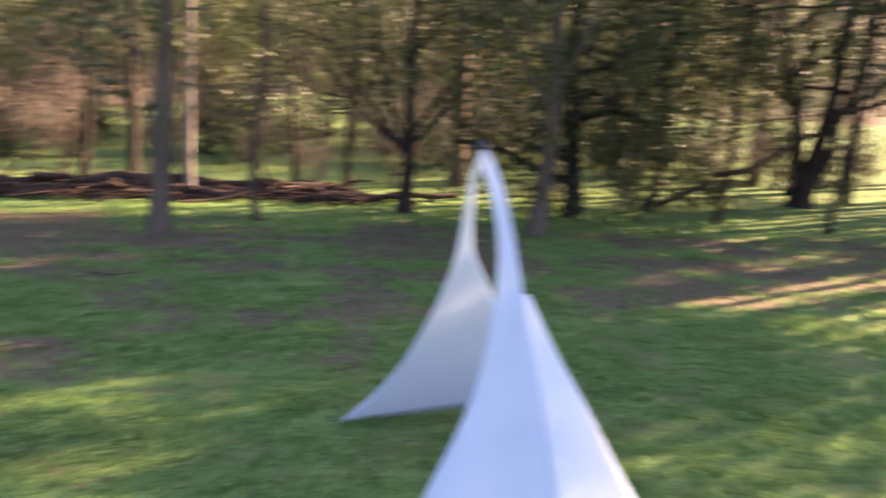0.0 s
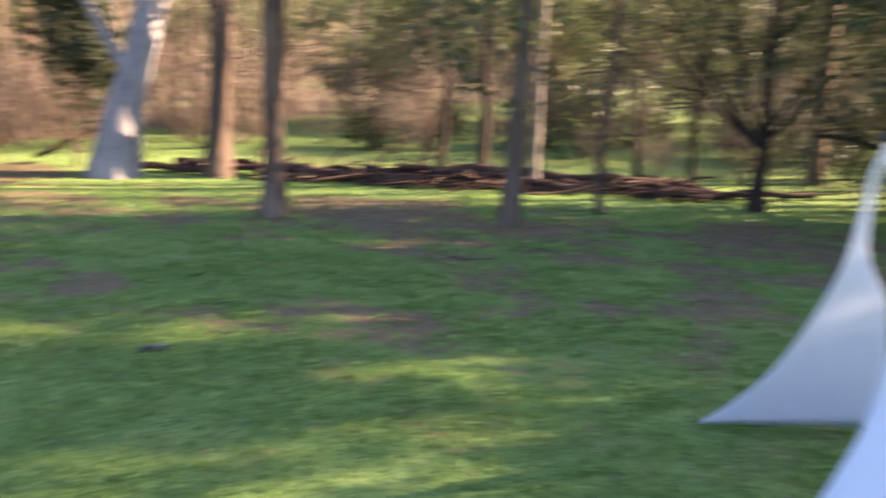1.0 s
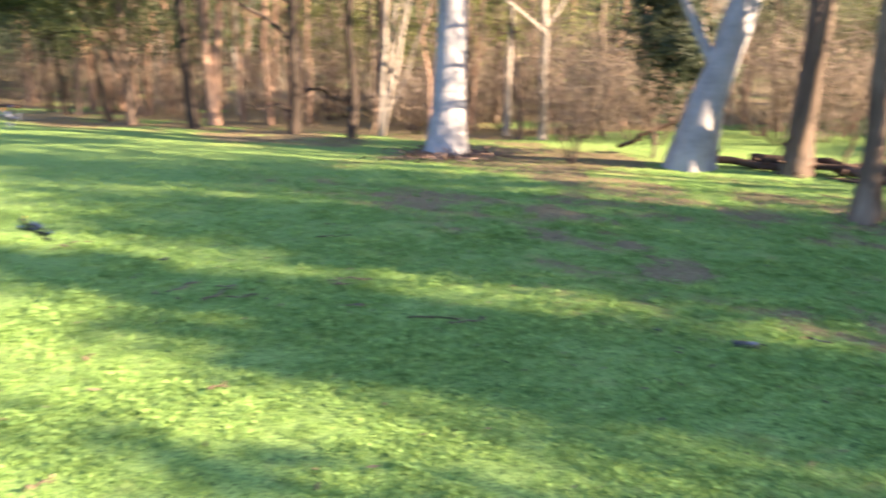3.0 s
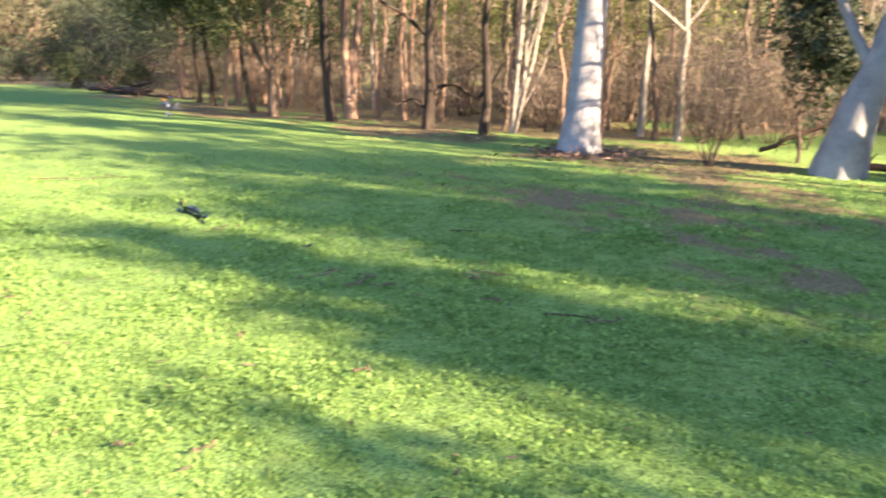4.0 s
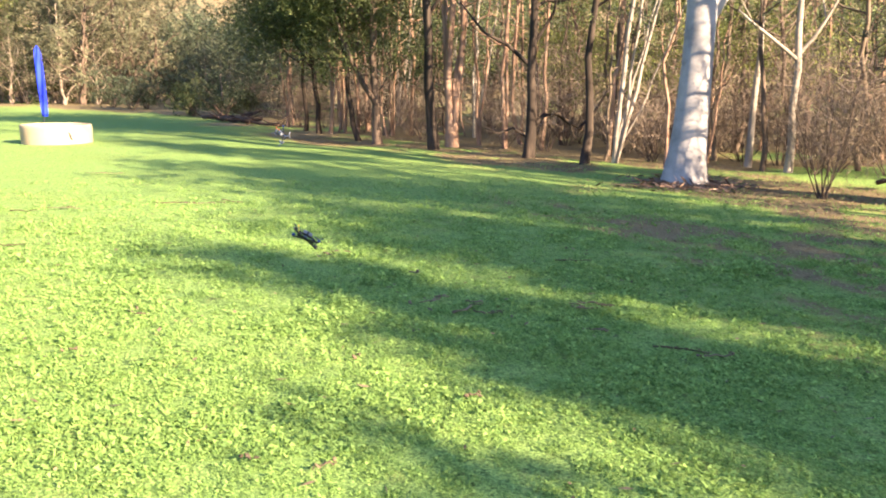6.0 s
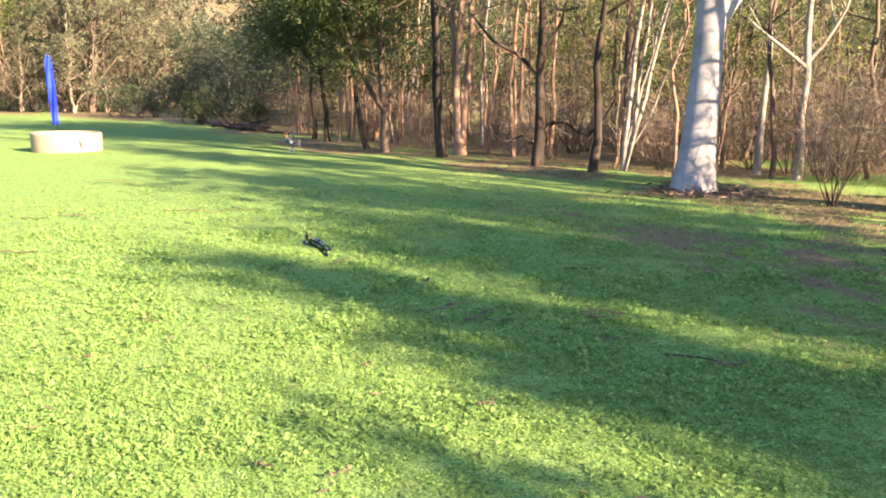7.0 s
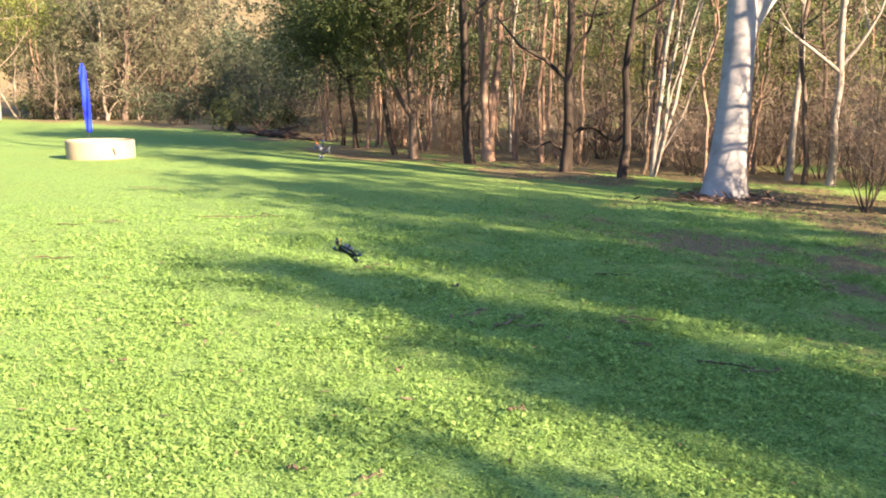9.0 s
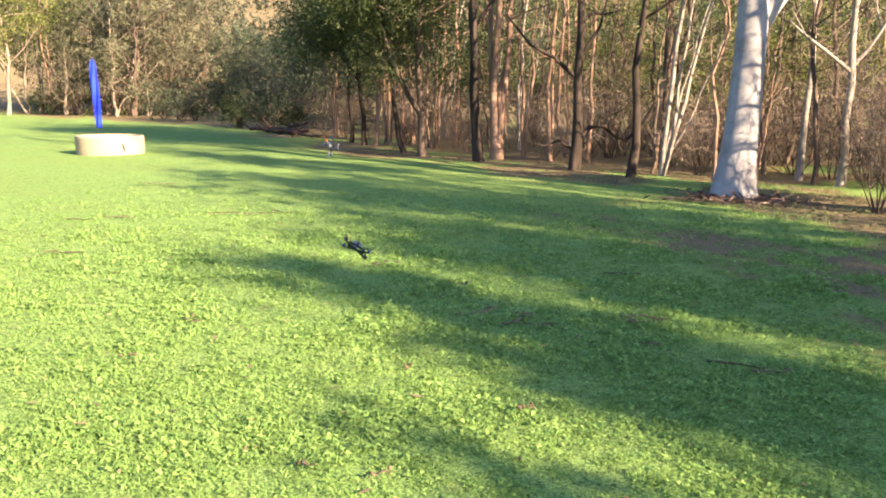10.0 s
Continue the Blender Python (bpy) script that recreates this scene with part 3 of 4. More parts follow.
PROTOTYPES = {
    "tall": [tagged(tree("tree", 40 + k, 14, 0.105, (BROWN_BARK, GREY_BARK, RUST_BARK)[k], EUCALYPT, ((0.02, 0.01), (-0.03, 0.02), (0.01, -0.02))[k], 0.09, 0.4, 9, 0.17, 1, 14, 0.5, (0.22, 0.08), 1.35, sides=7),
                    "tall slim eucalypt with a thin olive crown", "tree") for k in range(3)],
    "narrow": [tagged(tree("tree", 46 + k, 12, 0.12, GREY_BARK, EUCALYPT, (0.0, 0.0), 0.04, 0.42, 18, 0.05, 0, 48, 0.36, (0.22, 0.08), 1.35, sides=7),
                      "narrow-crowned eucalypt past the wood's edge, added to cast shade", "tree") for k in range(2)],
    "topknot": [tagged(tree("tree", 48, 14, 0.14, GREY_BARK, EUCALYPT, (0.0, 0.0), 0.04, 0.74, 14, 0.055, 0, 50, 0.4, (0.22, 0.08), 1.35, sides=7),
                       "tall eucalypt with foliage at the top alone, added to cast shade", "tree")],
    "slim": [tagged(tree("sapling", 50 + k, 8, 0.055, (RUST_BARK, BROWN_BARK, RUST_BARK, GREY_BARK)[k], EUCALYPT, ((0.03, 0), (-0.05, 0.03), (0.04, 0.05), (-0.03, -0.05))[k], 0.2, 0.3, 9, 0.2, 1, 12, 0.35, (0.11, 0.035), 1.2, up=0.6, sides=6),
                    "slender sapling with bare lower stem and sparse leaves", "tree") for k in range(4)],
    "rust": [tagged(tree("tree", 55 + k, 9, 0.055, RUST_BARK, EUCALYPT, ((0.01, 0.02), (-0.02, -0.05))[k], 0.09, 0.35, 8, 0.2, 1, 14, 0.4, (0.11, 0.035), 1.4, up=0.6, sides=6, stems=[((0.05, -0.04), 0.8)]),
                    "rust-barked eucalypt with two slim stems", "tree") for k in range(2)],
    "pale": [tagged(tree("tree", 60 + k, 9, 0.052, PALE_BARK, EUCALYPT, ((0.05, 0.06), (-0.04, 0.02))[k], 0.12, 0.4, 10, 0.22, 1, 20, 0.4, (0.11, 0.035), 1.3, stems=[((0.12, 0.16), 0.8), ((-0.08, 0.12), 0.7)], sides=6),
                    "cluster of slender cream-coloured eucalypt stems", "tree") for k in range(2)],
    "bare": [tagged(tree("tree", 64 + k, 6, 0.075, TAN_BARK, OLIVE, ((0.05, 0.03), (-0.06, 0.04))[k], 0.16, 0.16, 12, 0.36, 2, 12, 0.4, (0.12, 0.05), 1.3, up=0.5, sides=6, stems=[((0.2, 0.25), 0.8)]),
                    "pale almost leafless tree with crooked spreading limbs", "tree") for k in range(2)],
    "wattle": [tagged(tree("tree", 70 + k, 7, 0.1, BLACK_BARK, WATTLE, ((0.03, 0), (-0.04, 0.05))[k], 0.14, 0.14, 18, 0.3, 1, 72, 0.5, (0.12, 0.047), 1.4, drop=0.2, sides=6),
                      "dark green wattle with foliage low to the ground", "tree") for k in range(2)],
    "gloom": [tagged(tree("tree", 73 + k, 9, 0.14, BLACK_BARK, BLUEGREEN, ((0.03, 0), (-0.04, 0.05))[k], 0.14, 0.1, 24, 0.3, 1, 48, 0.65, (0.21, 0.095), 1.4, drop=0.2, sides=5),
                     "dark blue-green tree in the far shade", "tree") for k in range(2)],
    "grove": [tagged(tree("tree", 75 + k, 6.5, 0.075, BROWN_BARK, (EUCALYPT, OLIVE, YOUNG)[k], ((0.03, 0), (-0.05, 0.04), (0.02, 0.03))[k], 0.14, 0.2, 14, 0.3, 1, 60, 0.45, (0.1, 0.038), 1.4, drop=0.1, sides=6),
                     "young olive-green eucalypt with pale twigs", "tree") for k in range(3)],
    "olive": [tagged(tree("tree", 80 + k, 11, 0.16, (TAN_BARK, BROWN_BARK, GREY_BARK)[k], (OLIVE, OLIVE, EUCALYPT)[k], ((0.04, 0), (-0.05, 0.03), (0, 0.04))[k], 0.2, 0.1, 24, 0.27, 1, 48, 0.5, (0.175, 0.085), 1.4, sides=5, stems=[((0.15, 0.1), 0.7)]),
                     "olive-leaved eucalypt far across the lawn", "tree") for k in range(3)],
    "bright": [tagged(tree("tree", 84, 11, 0.12, TAN_BARK, YOUNG, (0.03, 0.02), 0.2, 0.2, 22, 0.25, 1, 72, 0.5, (0.17, 0.075), 1.4, sides=6),
                      "yellow-green tree with a tan trunk across the lawn", "tree")],
    "dry": [dry_shrub(90 + k, (1.5, 1.9, 1.2)[k], (0.6, 0.4, 0.8)[k], 9) for k in range(3)],
    "shrub": [leafy_shrub(95, 1.3, WATTLE), leafy_shrub(96, 1.7, BLUEGREEN), leafy_shrub(97, 1.5, WATTLE)],
}
USED = set()


def grow(kind, rng, x, y, size, pick=None):
    k = int(rng.integers(len(PROTOTYPES[kind])))
    k = next((i for i in range(len(PROTOTYPES[kind])) if (kind, i) not in USED), k) if pick is None else pick
    ob = PROTOTYPES[kind][k]
    z = hill(x, y) - 0.02
    if (kind, k) in USED:
        return again(ob, x, y, rng.uniform(0, 6.28), size, z)
    USED.add((kind, k))
    return put(ob, x, y, rng.uniform(0, 6.28), size, z)


def clear_of(x, y, taken, gap):
    return all((x - a) ** 2 + (y - b) ** 2 > gap * gap for a, b in taken)


def across(x, y):
    """How far north of the sun's line through the origin a place lies."""
    return SUN_WAY.x * y - SUN_WAY.y * x


def plant_wood():
    """The wood behind the edge, thick with slim trunks and dry shrubs to the west, darker and leafier to the north and east."""
    rng = np.random.default_rng(77)
    taken = [(-12.2, 7), (-8.75, 8.95), (-2.78, 8.2), (-5.2, 7.5), (-7.75, 9.95), (-2, 9.5), (-0.5, 10.4), (1, 9.2), (1.7, 10.4), (3.4, 10.6), (5.7, 13.2),
             (-17.6, 6.5), (-15.9, 7.1), (-19.9, 5), (-20.9, 5.9), (-22.2, 4), (-24.5, 3.4), (-26.5, 2.6)]
    plans = [  # kind, how many, x from, x to, behind the edge from, to, least gap, size from, to
        ("pale", 9, -33, -9, 3.5, 14, 2.2, 0.8, 1.2),
        ("slim", 56, -33, -13, 0.8, 14, 0.6, 0.5, 1.1), ("rust", 8, -33, -14, 1.0, 10, 1.0, 0.7, 1.1), ("grove", 36, -34, -12, 5, 16, 1.5, 0.6, 1.1), ("tall", 9, -33, -13, 2.5, 20, 1.6, 0.8, 1.2),
        ("dry", 52, -33, -13, 1.2, 8, 0.7, 0.5, 1.1), ("dry", 8, -30, -10, 4, 9, 0.9, 1.1, 1.4), ("shrub", 10, -34, -12, 6, 20, 1.5, 0.8, 1.4), ("olive", 7, -33, -8, 16, 30, 4.5, 0.5, 0.8),
        ("shrub", 6, -44, -33, 1, 6, 1.6, 0.8, 1.2),
        ("wattle", 3, 5, 9, 1.6, 4.5, 2.0, 0.5, 0.7), ("slim", 8, -10, 10, 2.5, 6, 1.0, 0.45, 0.6), ("shrub", 5, 1, 9, 0.8, 4, 1.0, 0.4, 0.7), ("dry", 10, -9, 8, 3, 6, 1.2, 0.5, 0.9),
        ("wattle", 9, -3, 9, 9.5, 14, 1.2, 0.5, 0.75), ("wattle", 9, -16, -3, 13, 18, 1.2, 0.6, 0.85), ("shrub", 16, -13, 9, 5.5, 9, 0.9, 0.7, 1.1), ("dry", 20, -13, 9, 5.5, 10, 0.8, 0.6, 1.0), ("olive", 6, -16, 14, 14, 21, 2.5, 0.45, 0.65), ("grove", 14, -15, 9, 9, 16, 1.4, 0.55, 0.75), ("wattle", 2, 8, 15, 14, 24, 2.2, 0.6, 0.8), ("tall", 3, -14, 4, 12, 28, 2.6, 0.8, 1.0), ("slim", 24, -14, 14, 9, 20, 1.2, 0.45, 0.65), ("olive", 7, -16, 18, 20, 42, 4, 0.4, 0.7),
        ("dry", 14, -14, 12, 9.5, 18, 1.0, 0.8, 1.3),
    ]
    for kind, count, x0, x1, d0, d1, gap, s0, s1 in plans:
        made = tries = 0
        while made < count and tries < count * 30:
            tries += 1
            x = rng.uniform(x0, x1)
            y = float(np.interp(x, EDGE_X, EDGE_Y)) + d0 + (d1 - d0) * rng.uniform(0, 1) ** 1.3
            if not clear_of(x, y, taken, gap) or (-9 < x < 0 and y < 12.6) or across(x, y) < (8.2 if kind in ("slim", "dry", "shrub") else 9.6):
                continue
            taken.append((x, y))
            grow(kind, rng, x, y, rng.uniform(s0, s1))
            made += 1
    for x, y, size in [(-6.4, 22.0, 0.7), (-3.6, 22.2, 0.75), (-1.2, 18.6, 0.6), (2.0, 19.2, 0.65), (5.2, 19.2, 0.65), (-9.8, 18, 0.7)]:
        taken.append((x, y))
        grow("grove", rng, x, y, size)
    for x, y, size in [(0.6, 18.6, 0.6), (3.4, 18.4, 0.6), (7.2, 18.6, 0.6), (9.6, 15.6, 0.65), (9.0, 13.4, 0.6)]:
        taken.append((x, y))
        grow("wattle", rng, x, y, size)
    # rust-barked stems and sunlit young trees that show between the edge trees
    for x, y in [(-30.3, 2.6), (-25.7, 3.4), (-26.1, 3.9), (-28.0, 4.1), (-26.0, 4.3), (-26.9, 4.8), (-24.8, 5.1), (-25.6, 5.9), (-20.9, 6.5), (-19.8, 6.8)]:
        grow("rust", rng, x, y, rng.uniform(0.7, 1.1))
    for x, y, size in [(-19.5, 12.3, 0.8), (-20.8, 14.0, 1.0), (-25.0, 10.6, 0.9), (-26.6, 12.0, 1.0), (-19.1, 14.5, 0.9), (-17.0, 10.7, 0.75), (-17.6, 11.7, 0.85), (-20.5, 8.6, 0.6)]:
        grow("grove", rng, x, y, size, 2)
    for x, y, size in [(-14.6, 10.7, 1.2), (-13.9, 10.9, 1.3), (-13.2, 10.8, 1.1), (-15.5, 10.5, 1.2), (-16.6, 10.4, 1.1), (-17.6, 9.7, 1.0), (-16.6, 8.8, 0.8), (-12.5, 11.4, 1.3), (-11.6, 11.2, 1.1)]:
        grow("dry", rng, x, y, size)
    # the far side of the lawn
    for kind, size, places in [
            ("bright", 1.0, [(-58.3, -16.3), (-57.8, -14.6), (-65.0, -14.3)]), ("bare", 1.15, [(-60.0, -13.9)]), ("rust", 1.5, [(-61.2, -12.8)]),
            ("bare", 0.72, [(-56.5, -11.0), (-57.6, -10.3)]), ("bare", 1.1, [(-55.0, -7.9), (-56.2, -6.2)]), ("bare", 0.6, [(-44.4, 0.9), (-52.4, 0.1)]),
            ("olive", 0.95, [(-65.3, -12.9), (-62.7, -10.4), (-57.8, -8.8), (-55.1, -6.9), (-57.2, -5.3), (-60.3, -4.1), (-63.4, -3.1), (-71.3, -13.1), (-71.8, -9.8), (-72.3, -5.7), (-68.0, -7.5), (-60.5, -7.6)]),
            ("gloom", 0.6, [(-66.4, -1.7), (-62.4, 0.0), (-70.4, 0.7), (-60.4, 2.4), (-55.3, 3.2), (-76.4, 3.0), (-74.4, -2.5), (-64.3, 4.3), (-80.0, -1.0), (-70.0, 5.0), (-50.5, 4.2)]),
            ("shrub", 1.5, [(-59.2, -12.8), (-58.5, -10.8), (-56.8, -9.3), (-58.0, -7.8), (-58.1, -6.6), (-56.4, -1.7), (-54.4, -0.6), (-52.4, 0.6), (-46.4, 1.6), (-48.4, 2.2), (-61.0, -11.8)]),
            ("dry", 1.4, [(-58.2, -12.0), (-57.0, -10.2), (-56.0, -8.2), (-57.0, -7.2), (-57.0, -5.8), (-55.4, -1.0), (-45.4, 2.4), (-38.0, 2.6)])]:
        for x, y in places:
            taken.append((x, y))
            grow(kind, rng, x, y, size * rng.uniform(0.85, 1.15))
    # added behind the wattles, mostly hidden, to shade the gap west of them
    for x, y, size in [(-46.0, 6.2, 0.95), (-43.0, 4.6, 0.9), (-38.5, 8.0, 1.0), (-42.0, 9.5, 1.1), (-47.0, 10.5, 1.1), (-36.0, 6.2, 0.8), (-51.0, 9.0, 1.1), (-44.5, 13.5, 1.2)]:
        taken.append((x, y))
        grow("gloom", rng, x, y, size)
    for x, y, size in [(-46.3, -3.5, 1.25), (-47.4, -2.9, 1.0), (-50.3, -4.8, 1.3)]:
        taken.append((x, y))
        grow("shrub", rng, x, y, size, 1)
    for _ in range(34):
        w, d = radians(rng.uniform(84, 109)), rng.uniform(66, 84)
        x, y = -d * math.sin(w), d * math.cos(w)
        if clear_of(x, y, taken, 4.5):
            taken.append((x, y))
            low = 85.5 < math.degrees(w) < 94.5
            grow("gloom" if low else "olive", rng, x, y, rng.uniform(0.45, 0.6) if low else rng.uniform(0.7, 1.0))


plant_wood()


def shade_trees():
    """Trees added past the wood's eastern edge, crowns out of view, placed to throw the long shadows over the lawn."""
    rng = np.random.default_rng(5)
    for along, off, kind, size in [
            (8.0, 1.1, "narrow", 0.43), (10.0, 2.45, "topknot", 0.41), (15.0, 5.2, "slim", 0.9), (15.8, 5.25, "topknot", 0.44), (11.5, 3.0, "slim", 0.8), (12.2, 3.3, "slim", 0.85), (13.2, 3.9, "slim", 0.9), (12.0, 3.6, "slim", 0.7), (12.0, 3.0, "narrow", 0.38), (11.0, 3.65, "topknot", 0.47), (13.5, 3.8, "topknot", 0.53),
            (13.0, 4.5, "topknot", 0.62), (11.0, 4.55, "topknot", 0.45), (14.0, 4.1, "topknot", 0.6), (15.5, 4.65, "topknot", 0.68), (14.0, 5.8, "narrow", 0.76), (15.0, 6.5, "narrow", 0.8), (18.0, 6.1, "narrow", 0.9),
            (17.0, 7.2, "topknot", 0.77), (20.0, 6.7, "narrow", 0.9),
            (14.0, 2.6, "topknot", 0.38), (14.5, 3.2, "topknot", 0.41), (14.8, 3.75, "topknot", 0.4), (15.0, 4.3, "topknot", 0.42), (12.6, 2.9, "topknot", 0.36), (12.9, 3.5, "topknot", 0.36), (13.2, 4.1, "topknot", 0.36),
            (8.0, 11.3, "topknot", 0.9), (12.0, 11.7, "topknot", 1.0), (20.5, 8.9, "topknot", 1.0), (16.2, 5.2, "topknot", 0.45), (16.8, 5.8, "topknot", 0.47), (14.0, 9.9, "topknot", 0.7), (13.8, 4.4, "topknot", 0.38), (15.4, 3.9, "topknot", 0.42), (16.2, 4.5, "topknot", 0.45), (16.8, 3.6, "topknot", 0.47), (12.4, 2.7, "topknot", 0.42), (13.4, 3.3, "topknot", 0.46), (13.6, 3.1, "topknot", 0.37), (15.6, 3.5, "topknot", 0.43), (14.2, 4.6, "topknot", 0.4), (21.0, 5.4, "narrow", 0.75), (20.0, 4.7, "narrow", 0.6), (16.5, 2.3, "topknot", 0.46), (17.0, 2.9, "topknot", 0.47), (15.0, 1.9, "topknot", 0.38), (16.5, 4.9, "topknot", 0.47), (16.4, 4.7, "topknot", 0.6), (17.0, 4.5, "topknot", 0.74), (18.5, 7.3, "topknot", 0.85), (17.5, 6.5, "topknot", 0.76), (20.0, 9.4, "topknot", 1.05), (15.0, 10.6, "topknot", 0.85),
            (13.5, 2.15, "topknot", 0.48), (11.5, 1.8, "slim", 0.85), (10.5, 2.5, "slim", 0.8), (16.0, 5.5, "topknot", 0.45), (17.0, 5.4, "narrow", 0.6),
            (16.5, 6.3, "topknot", 0.46), (17.5, 7.0, "topknot", 0.5), (17.0, 7.7, "topknot", 0.46), (19.5, 7.5, "narrow", 0.6)]:
        grow(kind, rng, along * SUN_WAY.x - off * SUN_WAY.y, along * SUN_WAY.y + off * SUN_WAY.x, size)


shade_trees()
for kind, obs in PROTOTYPES.items():
    for k, ob in enumerate(obs):
        if (kind, k) not in USED:
            for o in (*ob.children_recursive, ob):
                bpy.data.objects.remove(o)


def hill_woods():
    """The woods on the slopes all round, too far off to tell one tree from the next, with a bare pale pasture between them."""
    rng = np.random.default_rng(31)
    near, rest = [], []
    for k in range(1900):
        west = k % 2 == 0
        w = rng.uniform(radians(160), radians(200)) if west else rng.uniform(0, 2 * math.pi)
        d = 84 + 175 * rng.uniform(0, 1) ** 1.4
        x, y = d * math.cos(w), d * math.sin(w)
        if noise.noise(Vector((x * 0.02, y * 0.02, 9))) < -0.22 or (d > 105 and abs(y / x) < 0.09 and k % 12):
            continue
        z, h, r = hill(x, y), rng.uniform(3, 5) if abs(y / x) < 0.09 else rng.uniform(4, 10), rng.uniform(1.2, 2.2)
        for _ in range(7):
            f = rng.uniform(0.1, 1.0)
            (near if west else rest).append((x + rng.normal(0, r * (1.2 - f)), y + rng.normal(0, r * (1.2 - f)), z + h * f))
    mat = leaf_material("hill_foliage", (0.045, 0.052, 0.036), (0.115, 0.118, 0.08), 0.2, 0.9, 0.05)
    q, lean = [np.concatenate(pair) for pair in zip(sprays(rng, near, 24, 1.1, 0.66, 0.4, 0.3), sprays(rng, rest, 12, 1.3, 1.5, 0.9, 0.3))]
    tagged(leaves("hill_woods", q, mat, lean=lean), "dense grey-green eucalypt woods on the far slopes", "woods", kind="stuff")


hill_woods()


# ---- fallen timber ----
def log(seed, a, b, r):
    rng = np.random.default_rng(seed)
    a, b = Vector(a), Vector(b)
    base = Vector(((a.x + b.x) / 2, (a.y + b.y) / 2, 0))
    a, b = a - base, b - base
    data = ([], [])
    pts = [a.lerp(b, i / 8) + Vector((0, 0, 0.03 * float(rng.normal()))) + Vector((*rng.normal(0, 0.05, 2), 0)) for i in range(9)]
    tube(data, pts, [r * (1 - 0.35 * i / 8) for i in range(9)], 9, 0.25, seed)
    data[1].append(tuple(range(8, -1, -1)))
    ob = part("fallen_log", data, DEAD_WOOD)
    ob.location = base
    for _ in range(9):
        k = int(rng.integers(1, 9))
        twig = limb(([], []), rng, pts[k], rng.normal(0, 1, 3) * (1, 1, 0.25) + np.array((0, 0, 0.12)), rng.uniform(0.3, 0.9), r * 0.3, 0, [], 0.0, 0.35, 2, 5)
        part("branch", twig, DEAD_WOOD, ob)
    return tagged(ob, "weathered brown fallen log lying along the wood's edge", "log", "fallen logs")


for k, (a, b, r) in enumerate([((-6.5, 10.2, 0.08), (-3.6, 10.9, 0.08), 0.085), ((-6.9, 10.5, 0.08), (-4.2, 10.8, 0.09), 0.07), ((-5.6, 10.5, 0.16), (-3.4, 11.0, 0.14), 0.05),
                               ((-6.2, 10.25, 0.14), (-4.6, 10.8, 0.17), 0.035), ((-7.2, 10.1, 0.06), (-5.0, 10.3, 0.07), 0.06), ((-5.3, 10.6, 0.24), (-3.9, 10.7, 0.14), 0.045),
                               ((-3.4, 10.9, 0.07), (-0.8, 11.5, 0.06), 0.065), ((-2.6, 11.3, 0.07), (0.2, 11.8, 0.06), 0.06), ((-9.3, 9.75, 0.06), (-7.0, 10.3, 0.07), 0.065),
                               ((-8.6, 10.2, 0.1), (-6.6, 10.6, 0.1), 0.1), ((-4.8, 11.6, 0.1), (-1.6, 12.1, 0.1), 0.1), ((-1.9, 11.1, 0.05), (-0.3, 11.2, 0.05), 0.05),
                               ((-10.9, 9.6, 0.12), (-9.6, 10.7, 0.75), 0.04), ((-31.9, 1.5, 0.1), (-35.2, -0.2, 0.14), 0.12), ((-32.4, 1.8, 0.1), (-34.6, 0.5, 0.2), 0.07), ((-33.2, 0.9, 0.1), (-32.4, 1.9, 0.5), 0.05), ((-29.4, 2.2, 0.06), (-31.0, 1.5, 0.08), 0.06), ((3.2, 12.0, 0.1), (5.6, 12.4, 1.2), 0.045)]):
    log(200 + k, a, b, r)



def brush_heap(seed, a, b, count, high):
    """Cut branches heaped along the logs, too many to tell apart."""
    rng = np.random.default_rng(seed)
    a, b = Vector(a), Vector(b)
    data = ([], [])
    for _ in range(count):
        f = rng.uniform(0, 1)
        p = a.lerp(b, f) + Vector((rng.normal(0, 0.15), rng.normal(0, 0.22), high * rng.uniform(0.05, 1) * math.sin(math.pi * (0.12 + 0.76 * f))))
        d = unit_rows(np.array([[b.x - a.x, b.y - a.y, 0]]) / (b - a).length + rng.normal(0, 0.45, (1, 3)) * (1, 1, 0.3))[0]
        n, r = rng.uniform(0.35, 1.1), rng.uniform(0.008, 0.026)
        q = Vector(d) * n
        pts = [p - q * 0.5, p - q * 0.15 + Vector(rng.normal(0, 0.03, 3)), p + q * 0.2 + Vector(rng.normal(0, 0.03, 3)), p + q * 0.5]
        tube(data, [Vector((v.x, v.y, max(v.z, 0.02))) for v in pts], [r, r * 0.9, r * 0.7, r * 0.35], 5)
    return tagged(part("brush_heap", data, DEAD_WOOD), "heap of dry brown branches lying along the logs", "brushwood", kind="stuff")


brush_heap(230, (-6.9, 10.2, 0), (-3.4, 10.8, 0), 120, 0.13)
brush_heap(231, (-3.4, 10.9, 0), (-0.9, 11.4, 0), 60, 0.1)
again(PROTOTYPES["dry"][1], -10.25, 8.05, 1.0, 0.95)
sap = tree("sapling", 99, 2.5, 0.028, BROWN_BARK, BLUEGREEN, (-0.04, 0.02), 0.12, 0.4, 16, 0.19, 1, 84, 0.22, (0.085, 0.04), 1.2, sides=5)
put(tagged(sap, "dark blue-green leafy sapling behind the leaning gum", "tree"), -10.15, 9.62, 0, 1.12)


